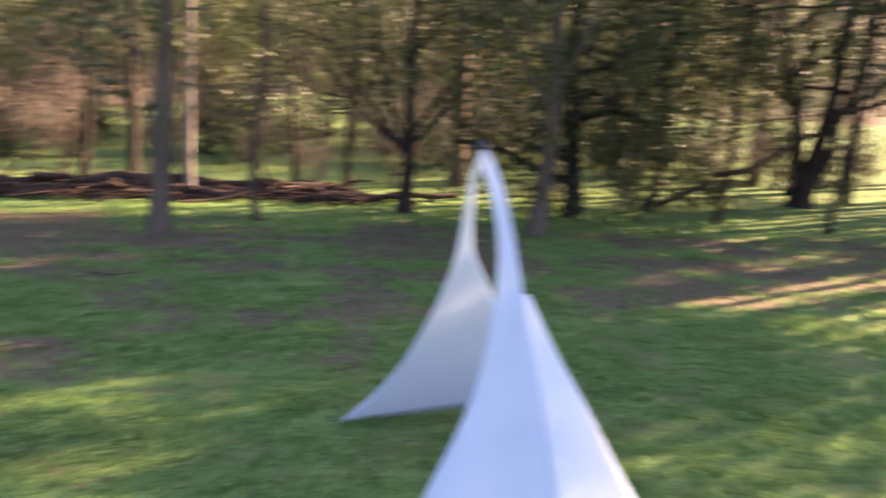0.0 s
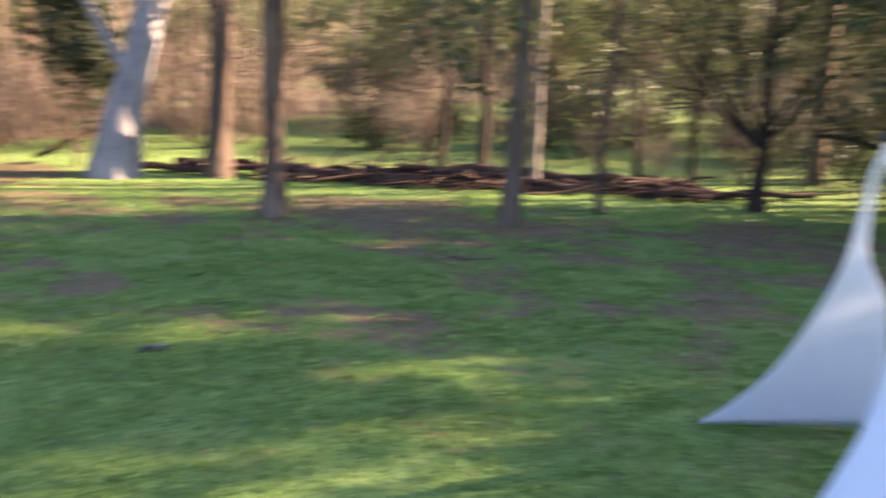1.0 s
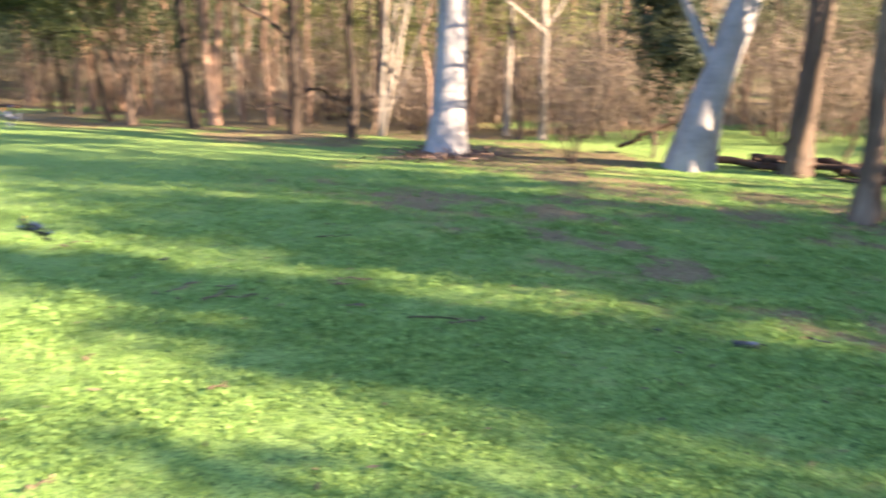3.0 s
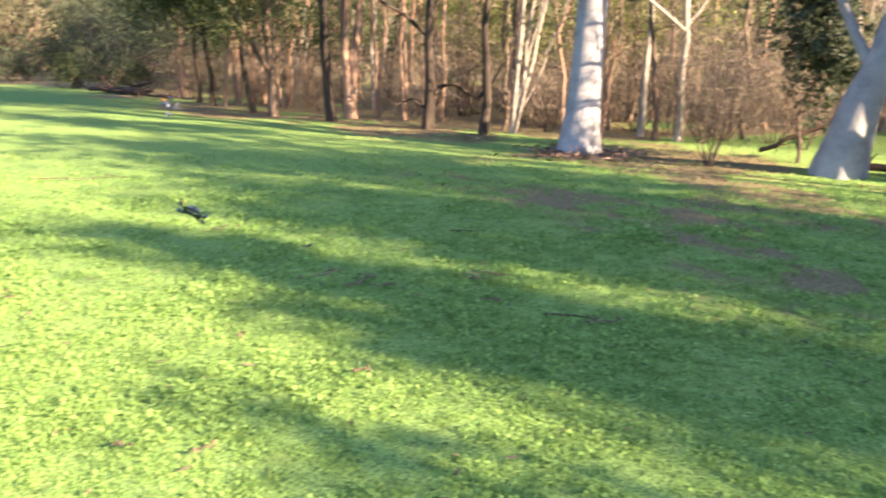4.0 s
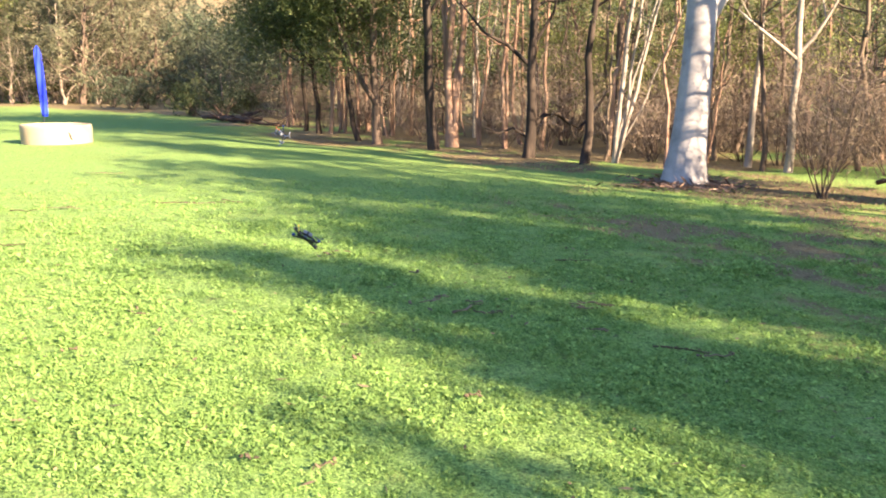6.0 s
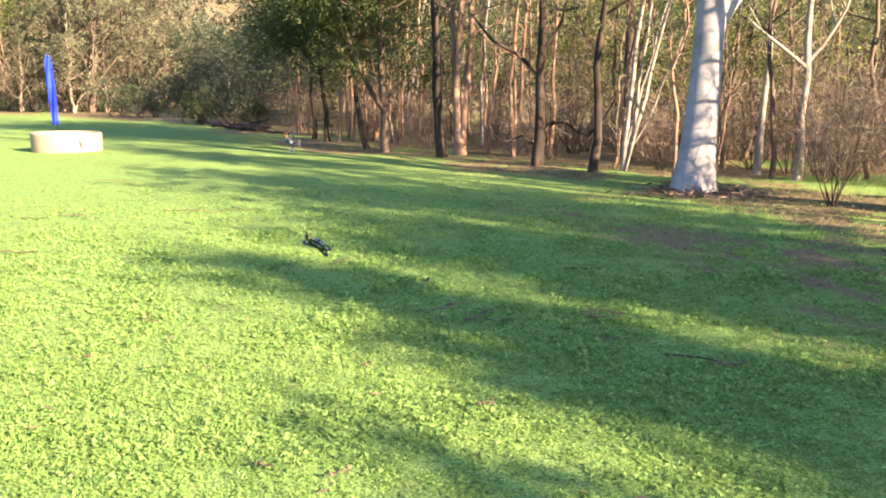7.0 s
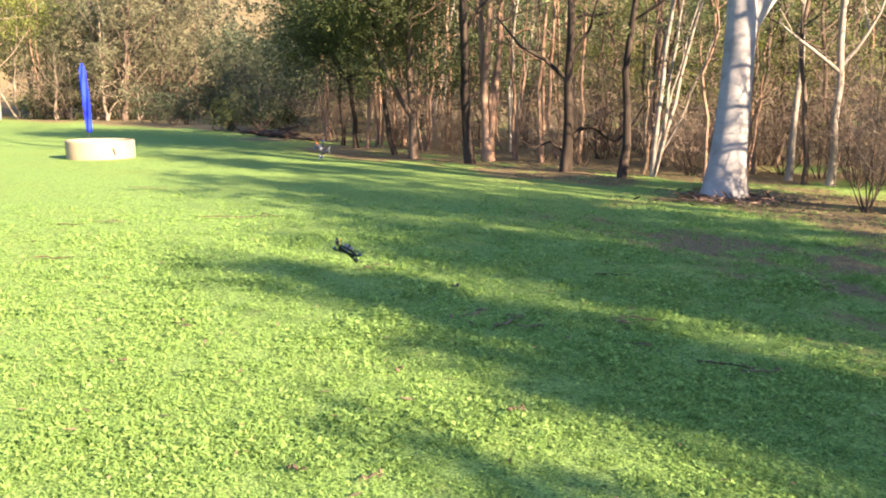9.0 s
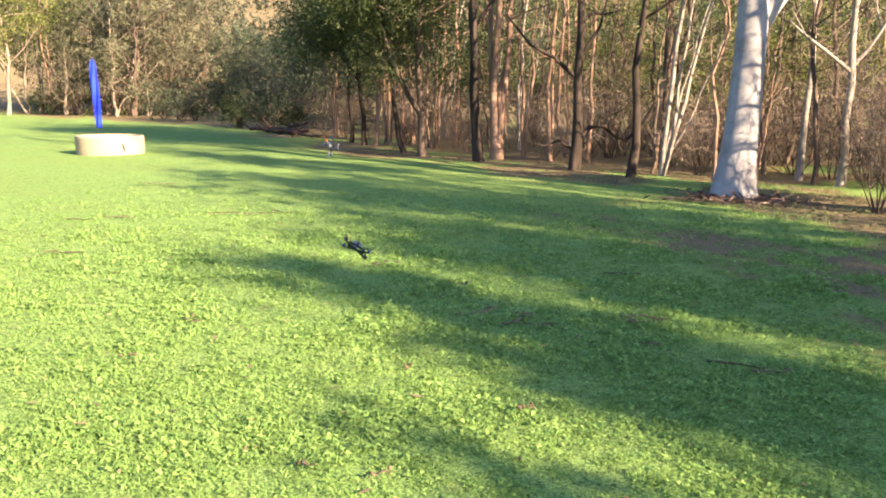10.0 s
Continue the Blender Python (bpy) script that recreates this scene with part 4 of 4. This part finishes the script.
# ---- gate ----
def curve_points(ctrl, n):
    """A smooth curve through the control points (Catmull-Rom)."""
    P = [Vector(p) for p in ctrl]
    P = [P[0] * 2 - P[1], *P, P[-1] * 2 - P[-2]]
    out = []
    for s in range(n + 1):
        u = s / n * (len(P) - 3)
        i = min(int(u), len(P) - 4)
        t = u - i
        a, b, c, d = P[i:i + 4]
        out.append(0.5 * (2 * b + (c - a) * t + (2 * a - 5 * b + 4 * c - d) * t * t + (3 * b - a - 3 * c + d) * t ** 3))
    return out


def cloth_panel(left, right, sag=0.03, n=26, across=10):
    """Stretched cloth between two curved edges, drawn in a little at the middle."""
    A, B = curve_points(left, n), curve_points(right, n)
    V, F = [], []
    for a, b in zip(A, B):
        for k in range(across + 1):
            f = k / across
            V.append(a.lerp(b, f) + Vector((0.25, 1, 0)) * (sag * 4 * f * (1 - f) * (a - b).length))
    w = across + 1
    for i in range(n):
        for k in range(across):
            F.append((i * w + k, i * w + k + 1, (i + 1) * w + k + 1, (i + 1) * w + k))
    return V, F


def cloth():
    m, nt, b = material("white_cloth", 0.75, 0.25)
    n = noise_node(nt, 5, 4)
    nt.links.new(ramp(nt, n, [(0.3, (0.76, 0.8, 0.88)), (0.7, (0.83, 0.87, 0.94))]), b.inputs["Base Color"])
    tr = nt.nodes.new("ShaderNodeBsdfTranslucent")
    tr.inputs["Color"].default_value = (0.84, 0.88, 0.95, 1)
    mx = nt.nodes.new("ShaderNodeMixShader")
    mx.inputs[0].default_value = 0.42
    nt.links.new(b.outputs[0], mx.inputs[1])
    nt.links.new(tr.outputs[0], mx.inputs[2])
    nt.links.new(mx.outputs[0], nt.nodes["Material Output"].inputs[0])
    return m


CLOTH = cloth()
BLACK_PLASTIC = plain("black_plastic", (0.02, 0.02, 0.022), 0.45)


def thick(ob, metres=0.006):
    ob.modifiers.new("thickness", "SOLIDIFY").thickness = metres


def gate():
    thing = tagged(new("race_gate"), "white stretched-cloth arch gate standing on the grass", "gate")
    thing.location = (-0.034, 0, 0)
    far = cloth_panel([(0.2, 3.42, 1.388), (0.163, 3.452, 1.273), (0.142, 3.506, 1.073), (0.095, 3.578, 0.806), (-0.063, 3.681, 0.424), (-0.215, 3.742, 0.198), (-0.403, 3.796, 0.0)],
                      [(0.215, 3.44, 1.33), (0.188, 3.49, 1.235), (0.188, 3.578, 1.039), (0.21, 3.646, 0.888), (0.316, 3.75, 0.658), (0.365, 3.901, 0.32), (0.385, 4.06, 0.035)], 0.015)
    thick(part("far_leg", far, CLOTH, thing))
    near = cloth_panel([(0.205, 3.42, 1.33), (0.243, 3.273, 1.207), (0.271, 3.148, 1.05), (0.268, 3.029, 0.901), (0.239, 2.901, 0.741), (0.173, 2.741, 0.541), (0.031, 2.543, 0.294), (-0.16, 2.32, 0.0)],
                       [(0.205, 3.42, 1.39), (0.269, 3.331, 1.291), (0.318, 3.172, 1.115), (0.348, 3.024, 0.95), (0.375, 2.871, 0.78), (0.409, 2.689, 0.577), (0.441, 2.486, 0.352), (0.48, 2.2, 0.0)], 0.015)
    thick(part("near_leg", near, CLOTH, thing))
    side = cloth_panel([(0.355, 2.98, 0.894), (0.384, 2.833, 0.731), (0.413, 2.695, 0.577), (0.445, 2.492, 0.352), (0.485, 2.21, 0.0)],
                       [(0.389, 3.035, 0.876), (0.481, 2.91, 0.71), (0.592, 2.783, 0.54), (0.738, 2.609, 0.308), (0.96, 2.4, 0.0)], 0.01)
    thick(part("side_panel", side, CLOTH, thing))
    part("top_clip", tube(([], []), [(0.175, 3.42, 1.385), (0.2, 3.42, 1.402), (0.232, 3.41, 1.385)], [0.012, 0.02, 0.012], 8), BLACK_PLASTIC, thing, "black plastic clip")
    hoop = curve_points([(0.385, 4.06, 0.0), (0.365, 3.901, 0.32), (0.316, 3.75, 0.658), (0.21, 3.646, 0.888), (0.188, 3.578, 1.039), (0.188, 3.49, 1.235), (0.205, 3.42, 1.39), (0.269, 3.331, 1.291),
                         (0.318, 3.172, 1.115), (0.348, 3.024, 0.95), (0.375, 2.871, 0.78), (0.409, 2.689, 0.577), (0.441, 2.486, 0.352), (0.48, 2.2, 0.0)], 48)
    part("pole", tube(([], []), [p + Vector((0.0, 0.004, 0)) for p in hoop], [0.005] * 49, 7), plain("white_rod", (0.6, 0.64, 0.78), 0.5, 0.0, 0.05), thing, "thin white bent rod")
    for x, y in ((-0.41, 3.8), (0.4, 4.1), (-0.16, 2.32), (0.48, 2.2), (0.96, 2.4)):
        part("peg", tube(([], []), [(x, y, -0.06), (x - 0.01, y, 0.03), (x - 0.035, y, 0.035)], [0.006, 0.006, 0.005], 6), BLACK_PLASTIC, thing)


gate()


# ---- trough and flag ----
def trough():
    m, nt, b = material("concrete", 0.9, 0.2)
    n1, n2 = noise_node(nt, 2.5, 5), noise_node(nt, 40, 3)
    c = mix(nt, n1, (0.24, 0.185, 0.115), (0.33, 0.265, 0.175))
    nt.links.new(mix(nt, 0.25, c, ramp(nt, n2, [(0.3, (0.26, 0.2, 0.13)), (0.7, (0.5, 0.42, 0.31))])), b.inputs["Base Color"])
    bump(nt, b, n2, 0.4, 0.01)
    thing = tagged(new("water_trough"), "round cream concrete water trough on the grass", "trough")
    prof = [(0.94, -0.05), (0.95, 0.1), (0.955, 0.44), (0.95, 0.5), (0.93, 0.525), (0.87, 0.525), (0.855, 0.5), (0.85, 0.1), (0.0, 0.09)]
    V, F, s = [], [], 56
    for r, z in prof:
        V += [(r * math.cos(2 * math.pi * k / s), r * math.sin(2 * math.pi * k / s), z) for k in range(s)]
    for i in range(len(prof) - 1):
        for k in range(s):
            F.append((i * s + k, i * s + (k + 1) % s, (i + 1) * s + (k + 1) % s, (i + 1) * s + k))
    part("basin", (V, F), m, thing)
    w, _, wb = material("trough_water", 0.05, 0.5)
    wb.inputs["Base Color"].default_value = (0.02, 0.03, 0.02, 1)
    part("water", ([(0.86 * math.cos(2 * math.pi * k / s), 0.86 * math.sin(2 * math.pi * k / s), 0.36) for k in range(s)], [tuple(range(s))]), w, thing)
    dark = plain("dark_stain", (0.06, 0.05, 0.045), 0.9)
    c0 = [(0.962 * math.cos(t), 0.962 * math.sin(t), z) for t, z in ((0.47, 0.34), (0.50, 0.28), (0.53, 0.16), (0.56, 0.12))]
    part("outlet_pipe", tube(([], []), c0, [0.012, 0.03, 0.026, 0.014], 7), dark, thing, "dark pipe fitting on the side")
    put(thing, -23.3, -3.82, 0.0, 0.87)


trough()


def flag():
    """A tall feather banner on a bent pole."""
    m, nt, b = material("blue_cloth", 0.7, 0.2)
    n = noise_node(nt, 3.0, 3, 0.5, (1, 1, 0.4))
    nt.links.new(ramp(nt, n, [(0.3, (0.01, 0.022, 0.4)), (0.7, (0.022, 0.055, 0.72))]), b.inputs["Base Color"])
    thing = tagged(new("feather_flag"), "tall narrow blue feather flag on a pole", "flag")
    part("pole", tube(([], []), [(0, 0, -0.1), (0, 0, 0.6), (0, 0.05, 1.5), (0, 0.06, 2.2), (0, 0.03, 2.52), (0, -0.02, 2.61)], [0.016, 0.015, 0.012, 0.009, 0.007, 0.006], 7), BLACK_PLASTIC, thing)
    left = [(0, -0.06, 2.6), (0.02, -0.13, 2.42), (0.0, -0.14, 1.9), (-0.03, -0.1, 1.2), (0, -0.05, 0.52)]
    right = [(0, -0.04, 2.62), (0, 0.05, 2.42), (0.0, 0.1, 1.9), (0, 0.12, 1.2), (0, 0.12, 0.5)]
    A, B = curve_points(left, 30), curve_points(right, 30)
    V, F = [], []
    for i, (p, q) in enumerate(zip(A, B)):
        for k in range(9):
            V.append(p.lerp(q, k / 8) + Vector((0.035 * math.sin(k * 1.1 + i * 0.35), 0, 0)))
    for i in range(30):
        for k in range(8):
            F.append((i * 9 + k, i * 9 + k + 1, i * 9 + k + 10, i * 9 + k + 9))
    ob = part("banner", (V, F), m, thing, "saturated blue cloth")
    ob.modifiers.new("thickness", "SOLIDIFY").thickness = 0.004
    put(thing, -27.1, -4.68, 0.0, 0.95)


flag()


# ---- racing drones ----
def box(data, c, s, turn=0.0, bevel=0.15):
    """A block with chamfered edges."""
    V, F = data
    bm = bmesh.new()
    bmesh.ops.create_cube(bm, size=1.0)
    bmesh.ops.scale(bm, vec=s, verts=bm.verts)
    bmesh.ops.bevel(bm, geom=bm.edges[:], offset=min(s) * bevel, segments=1, affect="EDGES")
    m = Matrix.Translation(c) @ Matrix.Rotation(turn, 4, "Z")
    start = len(V)
    bm.verts.index_update()
    V += [m @ v.co for v in bm.verts]
    F += [tuple(start + v.index for v in f.verts) for f in bm.faces]
    bm.free()
    return data


CARBON = plain("carbon_fibre", (0.015, 0.016, 0.02), 0.35)
STEEL_BLUE = plain("blue_metal", (0.03, 0.06, 0.2), 0.4, 0.6)
ORANGE = plain("orange_plastic", (0.75, 0.16, 0.03), 0.5)
YELLOW = plain("yellow_plastic", (0.8, 0.5, 0.05), 0.5)
PACK = plain("pack_wrap", (0.13, 0.14, 0.17), 0.5)
PROP = plain("grey_prop", (0.12, 0.13, 0.16), 0.35)


def drone(label, accent):
    thing = tagged(new("racing_drone"), label, "drone")
    plate = box(([], []), (0, 0, 0), (0.16, 0.045, 0.006))
    part("bottom_plate", plate, CARBON, thing)
    part("top_plate", box(([], []), (-0.005, 0, 0.034), (0.15, 0.04, 0.004)), CARBON, thing)
    for x in (-0.06, -0.01, 0.05):
        for y in (-0.016, 0.016):
            part("standoff", tube(([], []), [(x, y, 0.0), (x, y, 0.034)], [0.003, 0.003], 6), STEEL_BLUE, thing)
    part("flight_board", box(([], []), (-0.01, 0, 0.016), (0.04, 0.036, 0.008)), PACK, thing)
    part("camera", box(([], []), (0.07, 0, 0.022), (0.022, 0.024, 0.024)), BLACK_PLASTIC, thing)
    pack = part("battery", box(([], []), (-0.005, 0, 0.054), (0.085, 0.038, 0.032)), PACK, thing, "silver-grey wrapped battery")
    part("strap", box(([], []), (-0.005, 0, 0.054), (0.018, 0.041, 0.036)), BLACK_PLASTIC, pack)
    part("aerial", tube(([], []), [(-0.075, 0, 0.03), (-0.1, 0, 0.06), (-0.11, 0, 0.085)], [0.003, 0.003, 0.009], 7), accent, thing, "bright plastic aerial")
    for k, w in enumerate((40, 140, 220, 320)):
        c, s = math.cos(radians(w)), math.sin(radians(w))
        x, y = 0.145 * c, 0.115 * s
        part("arm", box(([], []), (x / 2, y / 2, 0.0), (math.hypot(x, y) + 0.02, 0.02, 0.006), math.atan2(y, x)), CARBON, thing)
        motor = part("motor", tube(([], []), [(x, y, 0.003), (x, y, 0.012), (x, y, 0.022), (x, y, 0.026)], [0.013, 0.0145, 0.0145, 0.007], 12), STEEL_BLUE if k % 2 else BLACK_PLASTIC, thing)
        if k == 1:
            continue
        for j in range(3):
            a = j * 2.094 + k
            V, F = [], []
            for i in range(7):
                f = i / 6
                ch = 0.006 + 0.011 * math.sin(math.pi * min(1, f * 0.85 + 0.12))
                r = 0.008 + 0.056 * f
                for e in (-1, 1):
                    V.append((x + r * math.cos(a) - e * ch * math.sin(a) * 0.5, y + r * math.sin(a) + e * ch * math.cos(a) * 0.5, 0.03 + e * 0.004 * (1 - f)))
            F = [(2 * i, 2 * i + 1, 2 * i + 3, 2 * i + 2) for i in range(6)]
            ob = part("blade", (V, F), PROP, motor)
            ob.modifiers.new("thickness", "SOLIDIFY").thickness = 0.0012
    return thing


drone("black racing drone with blue motors tumbling over the lawn", ORANGE).matrix_basis = pose(-12.34, 0.69, 0.84, 55, 35, 20)
drone("black racing drone with a yellow aerial tumbling low over the grass", YELLOW).matrix_basis = pose(-7.64, 0.4, 0.24, -35, 30, 75)


# ---- small things on the grass ----
def battery_pack():
    thing = tagged(new("battery_pack"), "dark battery pack with a pale label lying in the grass", "battery")
    part("pack", box(([], []), (0, 0, 0.022), (0.12, 0.05, 0.024)), BLACK_PLASTIC, thing)
    part("label", box(([], []), (0.03, 0.0, 0.0355), (0.032, 0.036, 0.003)), PACK, thing, "pale printed wrap")
    part("lead", tube(([], []), [(0.05, 0, 0.03), (0.08, 0.01, 0.03), (0.1, 0.03, 0.012)], [0.004] * 3, 6), BLACK_PLASTIC, thing)
    put(thing, -3.36, 3.5, radians(40), 1.15)


battery_pack()


def stick(seed, x, y, length, turn, mat, label, name="fallen_twig"):
    rng = np.random.default_rng(seed)
    data, tips = ([], []), []
    d = Vector((math.cos(turn), math.sin(turn), 0))
    pts = [Vector((0, 0, 0.018)) + d * (length * (i / 5 - 0.5)) + Vector((*rng.normal(0, 0.02, 2), abs(rng.normal(0, 0.01)))) for i in range(6)]
    tube(data, pts, [0.006, 0.007, 0.006, 0.005, 0.004, 0.002], 6, 0.2, seed)
    limb(data, rng, pts[2], d + Vector((*rng.normal(0, 0.8, 2), 0.15)), length * 0.3, 0.003, 0, tips, 0.0, 0.3, 2, 4)
    return put(tagged(part(name, data, mat), label, "twig"), x, y, 0, 1, hill(x, y))


def broken_arm():
    thing = tagged(new("broken_drone_arm"), "snapped black drone arm with its motor on the grass", "drone arm")
    part("arm", box(([], []), (0, 0, 0.02), (0.1, 0.02, 0.006)), CARBON, thing)
    part("motor", tube(([], []), [(0.045, 0, 0.02), (0.045, 0, 0.032), (0.045, 0, 0.045), (0.045, 0, 0.05)], [0.013, 0.0145, 0.0145, 0.007], 12), BLACK_PLASTIC, thing)
    put(thing, -7.04, 1.22, 0.6, 1.0, hill(-7.04, 1.22) + 0.01)


broken_arm()


def fragment(x, y, turn, size):
    """A snapped propeller with two blades left on its hub."""
    data = tube(([], []), [(0, 0, 0.0), (0, 0, 0.02)], [0.012, 0.01], 8)
    for a in (0.3, 2.4):
        box(data, (0.03 * math.cos(a), 0.03 * math.sin(a), 0.02), (0.055, 0.016, 0.004), a)
    put(tagged(part("broken_propeller", data, BLACK_PLASTIC), "small snapped black propeller in the grass", "propeller"), x, y, turn, size, hill(x, y) + 0.012)


fragment(-3.17, 3.87, 0.4, 1.0)
fragment(-3.83, 3.32, 1.9, 0.6)

for k, (x, y, l, w) in enumerate([(-4.74, 2.34, 0.32, 0.9), (-9.35, -2.28, 0.4, 1.4), (-11.6, -0.75, 0.5, 1.6), (-11.5, -2.5, 0.4, 1.2), (-7.23, 2.76, 0.3, 1.3), (-3.2, 3.9, 0.2, 0.6), (-2.57, 6.52, 0.4, 0.3)]):
    stick(300 + k, x, y, l, w, DEAD_WOOD, "brown fallen twig lying in the grass")


def bark_strip(seed, x, y, length, turn, wide=0.03):
    """Ragged scraps of shed bark lying flat between the blades: one torn strip and two or three chips."""
    rng = np.random.default_rng(seed)
    thing = tagged(new("bark_strip"), "torn dark brown strip of fallen bark in the grass", "bark")
    for j in range(int(rng.integers(3, 5))):
        long = length * (0.75 if j == 0 else rng.uniform(0.12, 0.4))
        broad = wide * rng.uniform(0.6, 1.2)
        mid = Vector((0, 0, 0)) if j == 0 else Vector((rng.uniform(-0.6, 0.6) * length, rng.normal(0, 0.035), 0))
        w = 0.0 if j == 0 else rng.normal(0, 0.7)
        V, F, n = [], [], 7
        bow = rng.normal(0, 0.08) * long
        for i in range(n + 1):
            f = i / n
            half = broad * (0.3 + 0.7 * math.sin(math.pi * (0.08 + 0.84 * f))) * rng.uniform(0.45, 1.2) / 2
            z = 0.029 + rng.normal(0, 0.005)
            for u, h in ((-1, rng.uniform(0, 0.008)), (0, 0.0), (1, rng.uniform(0, 0.008))):
                q = Vector((long * (f - 0.5), bow * math.sin(math.pi * f) + half * (u + rng.normal(0, 0.15)), z + h))
                V.append((mid.x + q.x * math.cos(w) - q.y * math.sin(w), mid.y + q.x * math.sin(w) + q.y * math.cos(w), q.z))
        for i in range(n):
            for k in range(2):
                a = i * 3 + k
                F.append((a, a + 1, a + 4, a + 3))
        scrap = part("strip" if j == 0 else "chip", (V, F), SHED_BARK, thing)
        scrap.modifiers.new("thickness", "SOLIDIFY").thickness = 0.004
    return put(thing, x, y, turn, 1.0, hill(x, y))


for k, (x, y, l, w) in enumerate([(-11.63, -2.13, 0.45, 1.35), (-11.55, -0.5, 0.55, 1.5), (-11.68, -0.08, 0.3, 0.4), (-6.44, -0.96, 0.2, 0.5), (-5.64, -1.23, 0.1, 1.0), (-8.04, 0.78, 0.25, 1.5), (-6.12, 1.11, 0.28, 2.1),
                                  (-5.9, 1.28, 0.35, 2.3), (-5.76, 1.4, 0.2, 1.2), (-5.74, 2.19, 0.25, 1.3), (-5.21, 2.0, 0.16, 1.2), (-4.55, 2.46, 0.26, 1.3), (-15.64, -1.93, 0.6, 1.4), (-5.03, 0.37, 0.08, 0.2),
                                  (-4.24, 0.83, 0.1, 0.9), (-3.67, 0.0, 0.09, 1.8), (-3.84, -0.32, 0.08, 0.3), (-5.84, 2.27, 0.3, 1.0), (-2.4, 4.64, 0.3, 0.5)]):
    bark_strip(340 + k, x, y, l, w, 0.022 + 0.045 * l)


# ---- grass, litter ----
def grass():
    rng = np.random.default_rng(9)
    n = 74000
    w = rng.uniform(radians(-36), radians(110), n)
    r = np.exp(rng.uniform(math.log(1.3), math.log(15), n))
    w[:3000], r[:3000] = rng.uniform(0, 2 * math.pi, 3000), rng.uniform(0.2, 4.0, 3000)
    some = rng.uniform(0, 1, n) < np.clip((r / 4.2) ** 1.6, 0.12, 1) * np.clip((15 - r) / 5, 0, 1)
    x, y, r = -r[some] * np.sin(w[some]) - 0.3, r[some] * np.cos(w[some]) - 0.3, r[some]
    lush = np.array([noise.noise(Vector((a * 1.3, b * 1.3, 4.0))) + 0.7 * noise.noise(Vector((a * 5, b * 5, 8.0))) for a, b in zip(x, y)])
    keep = np.array([litter_share(a, b) < 0.1 + 0.4 * u for a, b, u in zip(x, y, rng.uniform(0, 1, len(x)))]) & (lush > rng.uniform(-1.0, -0.2, len(x)))
    x, y, r, lush = x[keep], y[keep], r[keep], lush[keep]
    z = np.array([hill(a, b) for a, b in zip(x, y)])
    each = 11
    tall = np.repeat((0.034 + 0.018 * lush) * np.clip(r / 4, 0.85, 1.9) ** 0.6 * rng.uniform(0.6, 1.35, len(x)), each)[:, None]
    foot = np.repeat(np.stack([x, y, z], 1), each, axis=0)
    m = len(foot)
    foot[:, :2] += rng.normal(0, 0.55, (m, 2)) * tall
    d = unit_rows(rng.normal(0, 0.75, (m, 3)) * (1, 1, 0.4) + (0, 0, 0.8)) * tall * rng.uniform(0.6, 1.25, (m, 1))
    side = unit_rows(np.cross(d, rng.normal(0, 1, (m, 3)))) * tall * rng.uniform(0.1, 0.2, (m, 1))
    q = np.stack([foot - side * 0.5, foot + side * 0.5, foot + d], 1)
    broad = rng.uniform(0, 1, m) < 0.45  # clover: short stalk, broad leaf held flat
    top = foot + d * 0.75
    flat = unit_rows(rng.normal(0, 1, (m, 3)) * (1, 1, 0.35)) * tall * 0.34
    turn = np.cross(flat, np.array((0, 0, 1.0)) + rng.normal(0, 0.3, (m, 3)))
    q[broad] = np.stack([top - flat * 0.6 - turn * 0.6, top - flat * 0.6 + turn * 0.6, top + flat], 1)[broad]
    tagged(leaves("grass", q, GRASS), "short bright green lawn grass and clover", "grass", kind="stuff")
    n = 21000
    x = rng.uniform(-24, 9, n)
    d = rng.normal(-0.8, 1.6, n)
    y = np.interp(x, EDGE_X, EDGE_Y) + d
    keep = np.array([litter_share(a, b) > 0.25 for a, b in zip(x, y)])
    x, y = x[keep], y[keep]
    z = np.array([hill(a, b) for a, b in zip(x, y)]) + 0.012
    q = leaf_quads(rng, np.stack([x, y, z], 1), 1, 0.0, 0.11, 0.032, 0.0)
    q[:, :, 2] = z[:, None] + np.abs(q[:, :, 2] - z[:, None]) * 0.2
    tagged(leaves("leaf_litter", q, LITTER), "fallen brown leaves and bark strips", "leaf litter", kind="stuff")
    n = 26000
    x = rng.uniform(-16, 8, n)
    y = np.interp(x, EDGE_X, EDGE_Y) + rng.normal(-2.0, 2.2, n)
    keep = np.array([0.1 < litter_share(a, b) < 0.75 for a, b in zip(x, y)]) & (y > 2.2)
    x, y = x[keep], y[keep]
    z = np.array([hill(a, b) for a, b in zip(x, y)])
    q = leaf_quads(rng, np.zeros((len(x), 3)), 1, 0.0, 0.05, 0.009, -0.8, lie=0.9)
    q[:, :, 2] = np.abs(q[:, :, 2])
    tagged(leaves("thin_grass", q + np.stack([x, y, z], 1)[:, None, :], GRASS), "thin worn grass between bare patches", "grass", kind="stuff")
    n = 1300
    w, r = rng.uniform(radians(-40), radians(110), n), np.sqrt(rng.uniform(3, 120, n))
    x, y = -r * np.sin(w), r * np.cos(w)
    z = np.array([hill(a, b) for a, b in zip(x, y)]) + 0.022
    q = leaf_quads(rng, np.stack([x, y, z], 1), 1, 0.0, 0.07, 0.024, 0.0)
    q[:, :, 2] = z[:, None] + np.abs(q[:, :, 2] - z[:, None]) * 0.25
    tagged(leaves("fallen_leaves", q, SHED_BARK), "scattered brown leaves on the lawn", "leaf litter", kind="stuff")


grass()
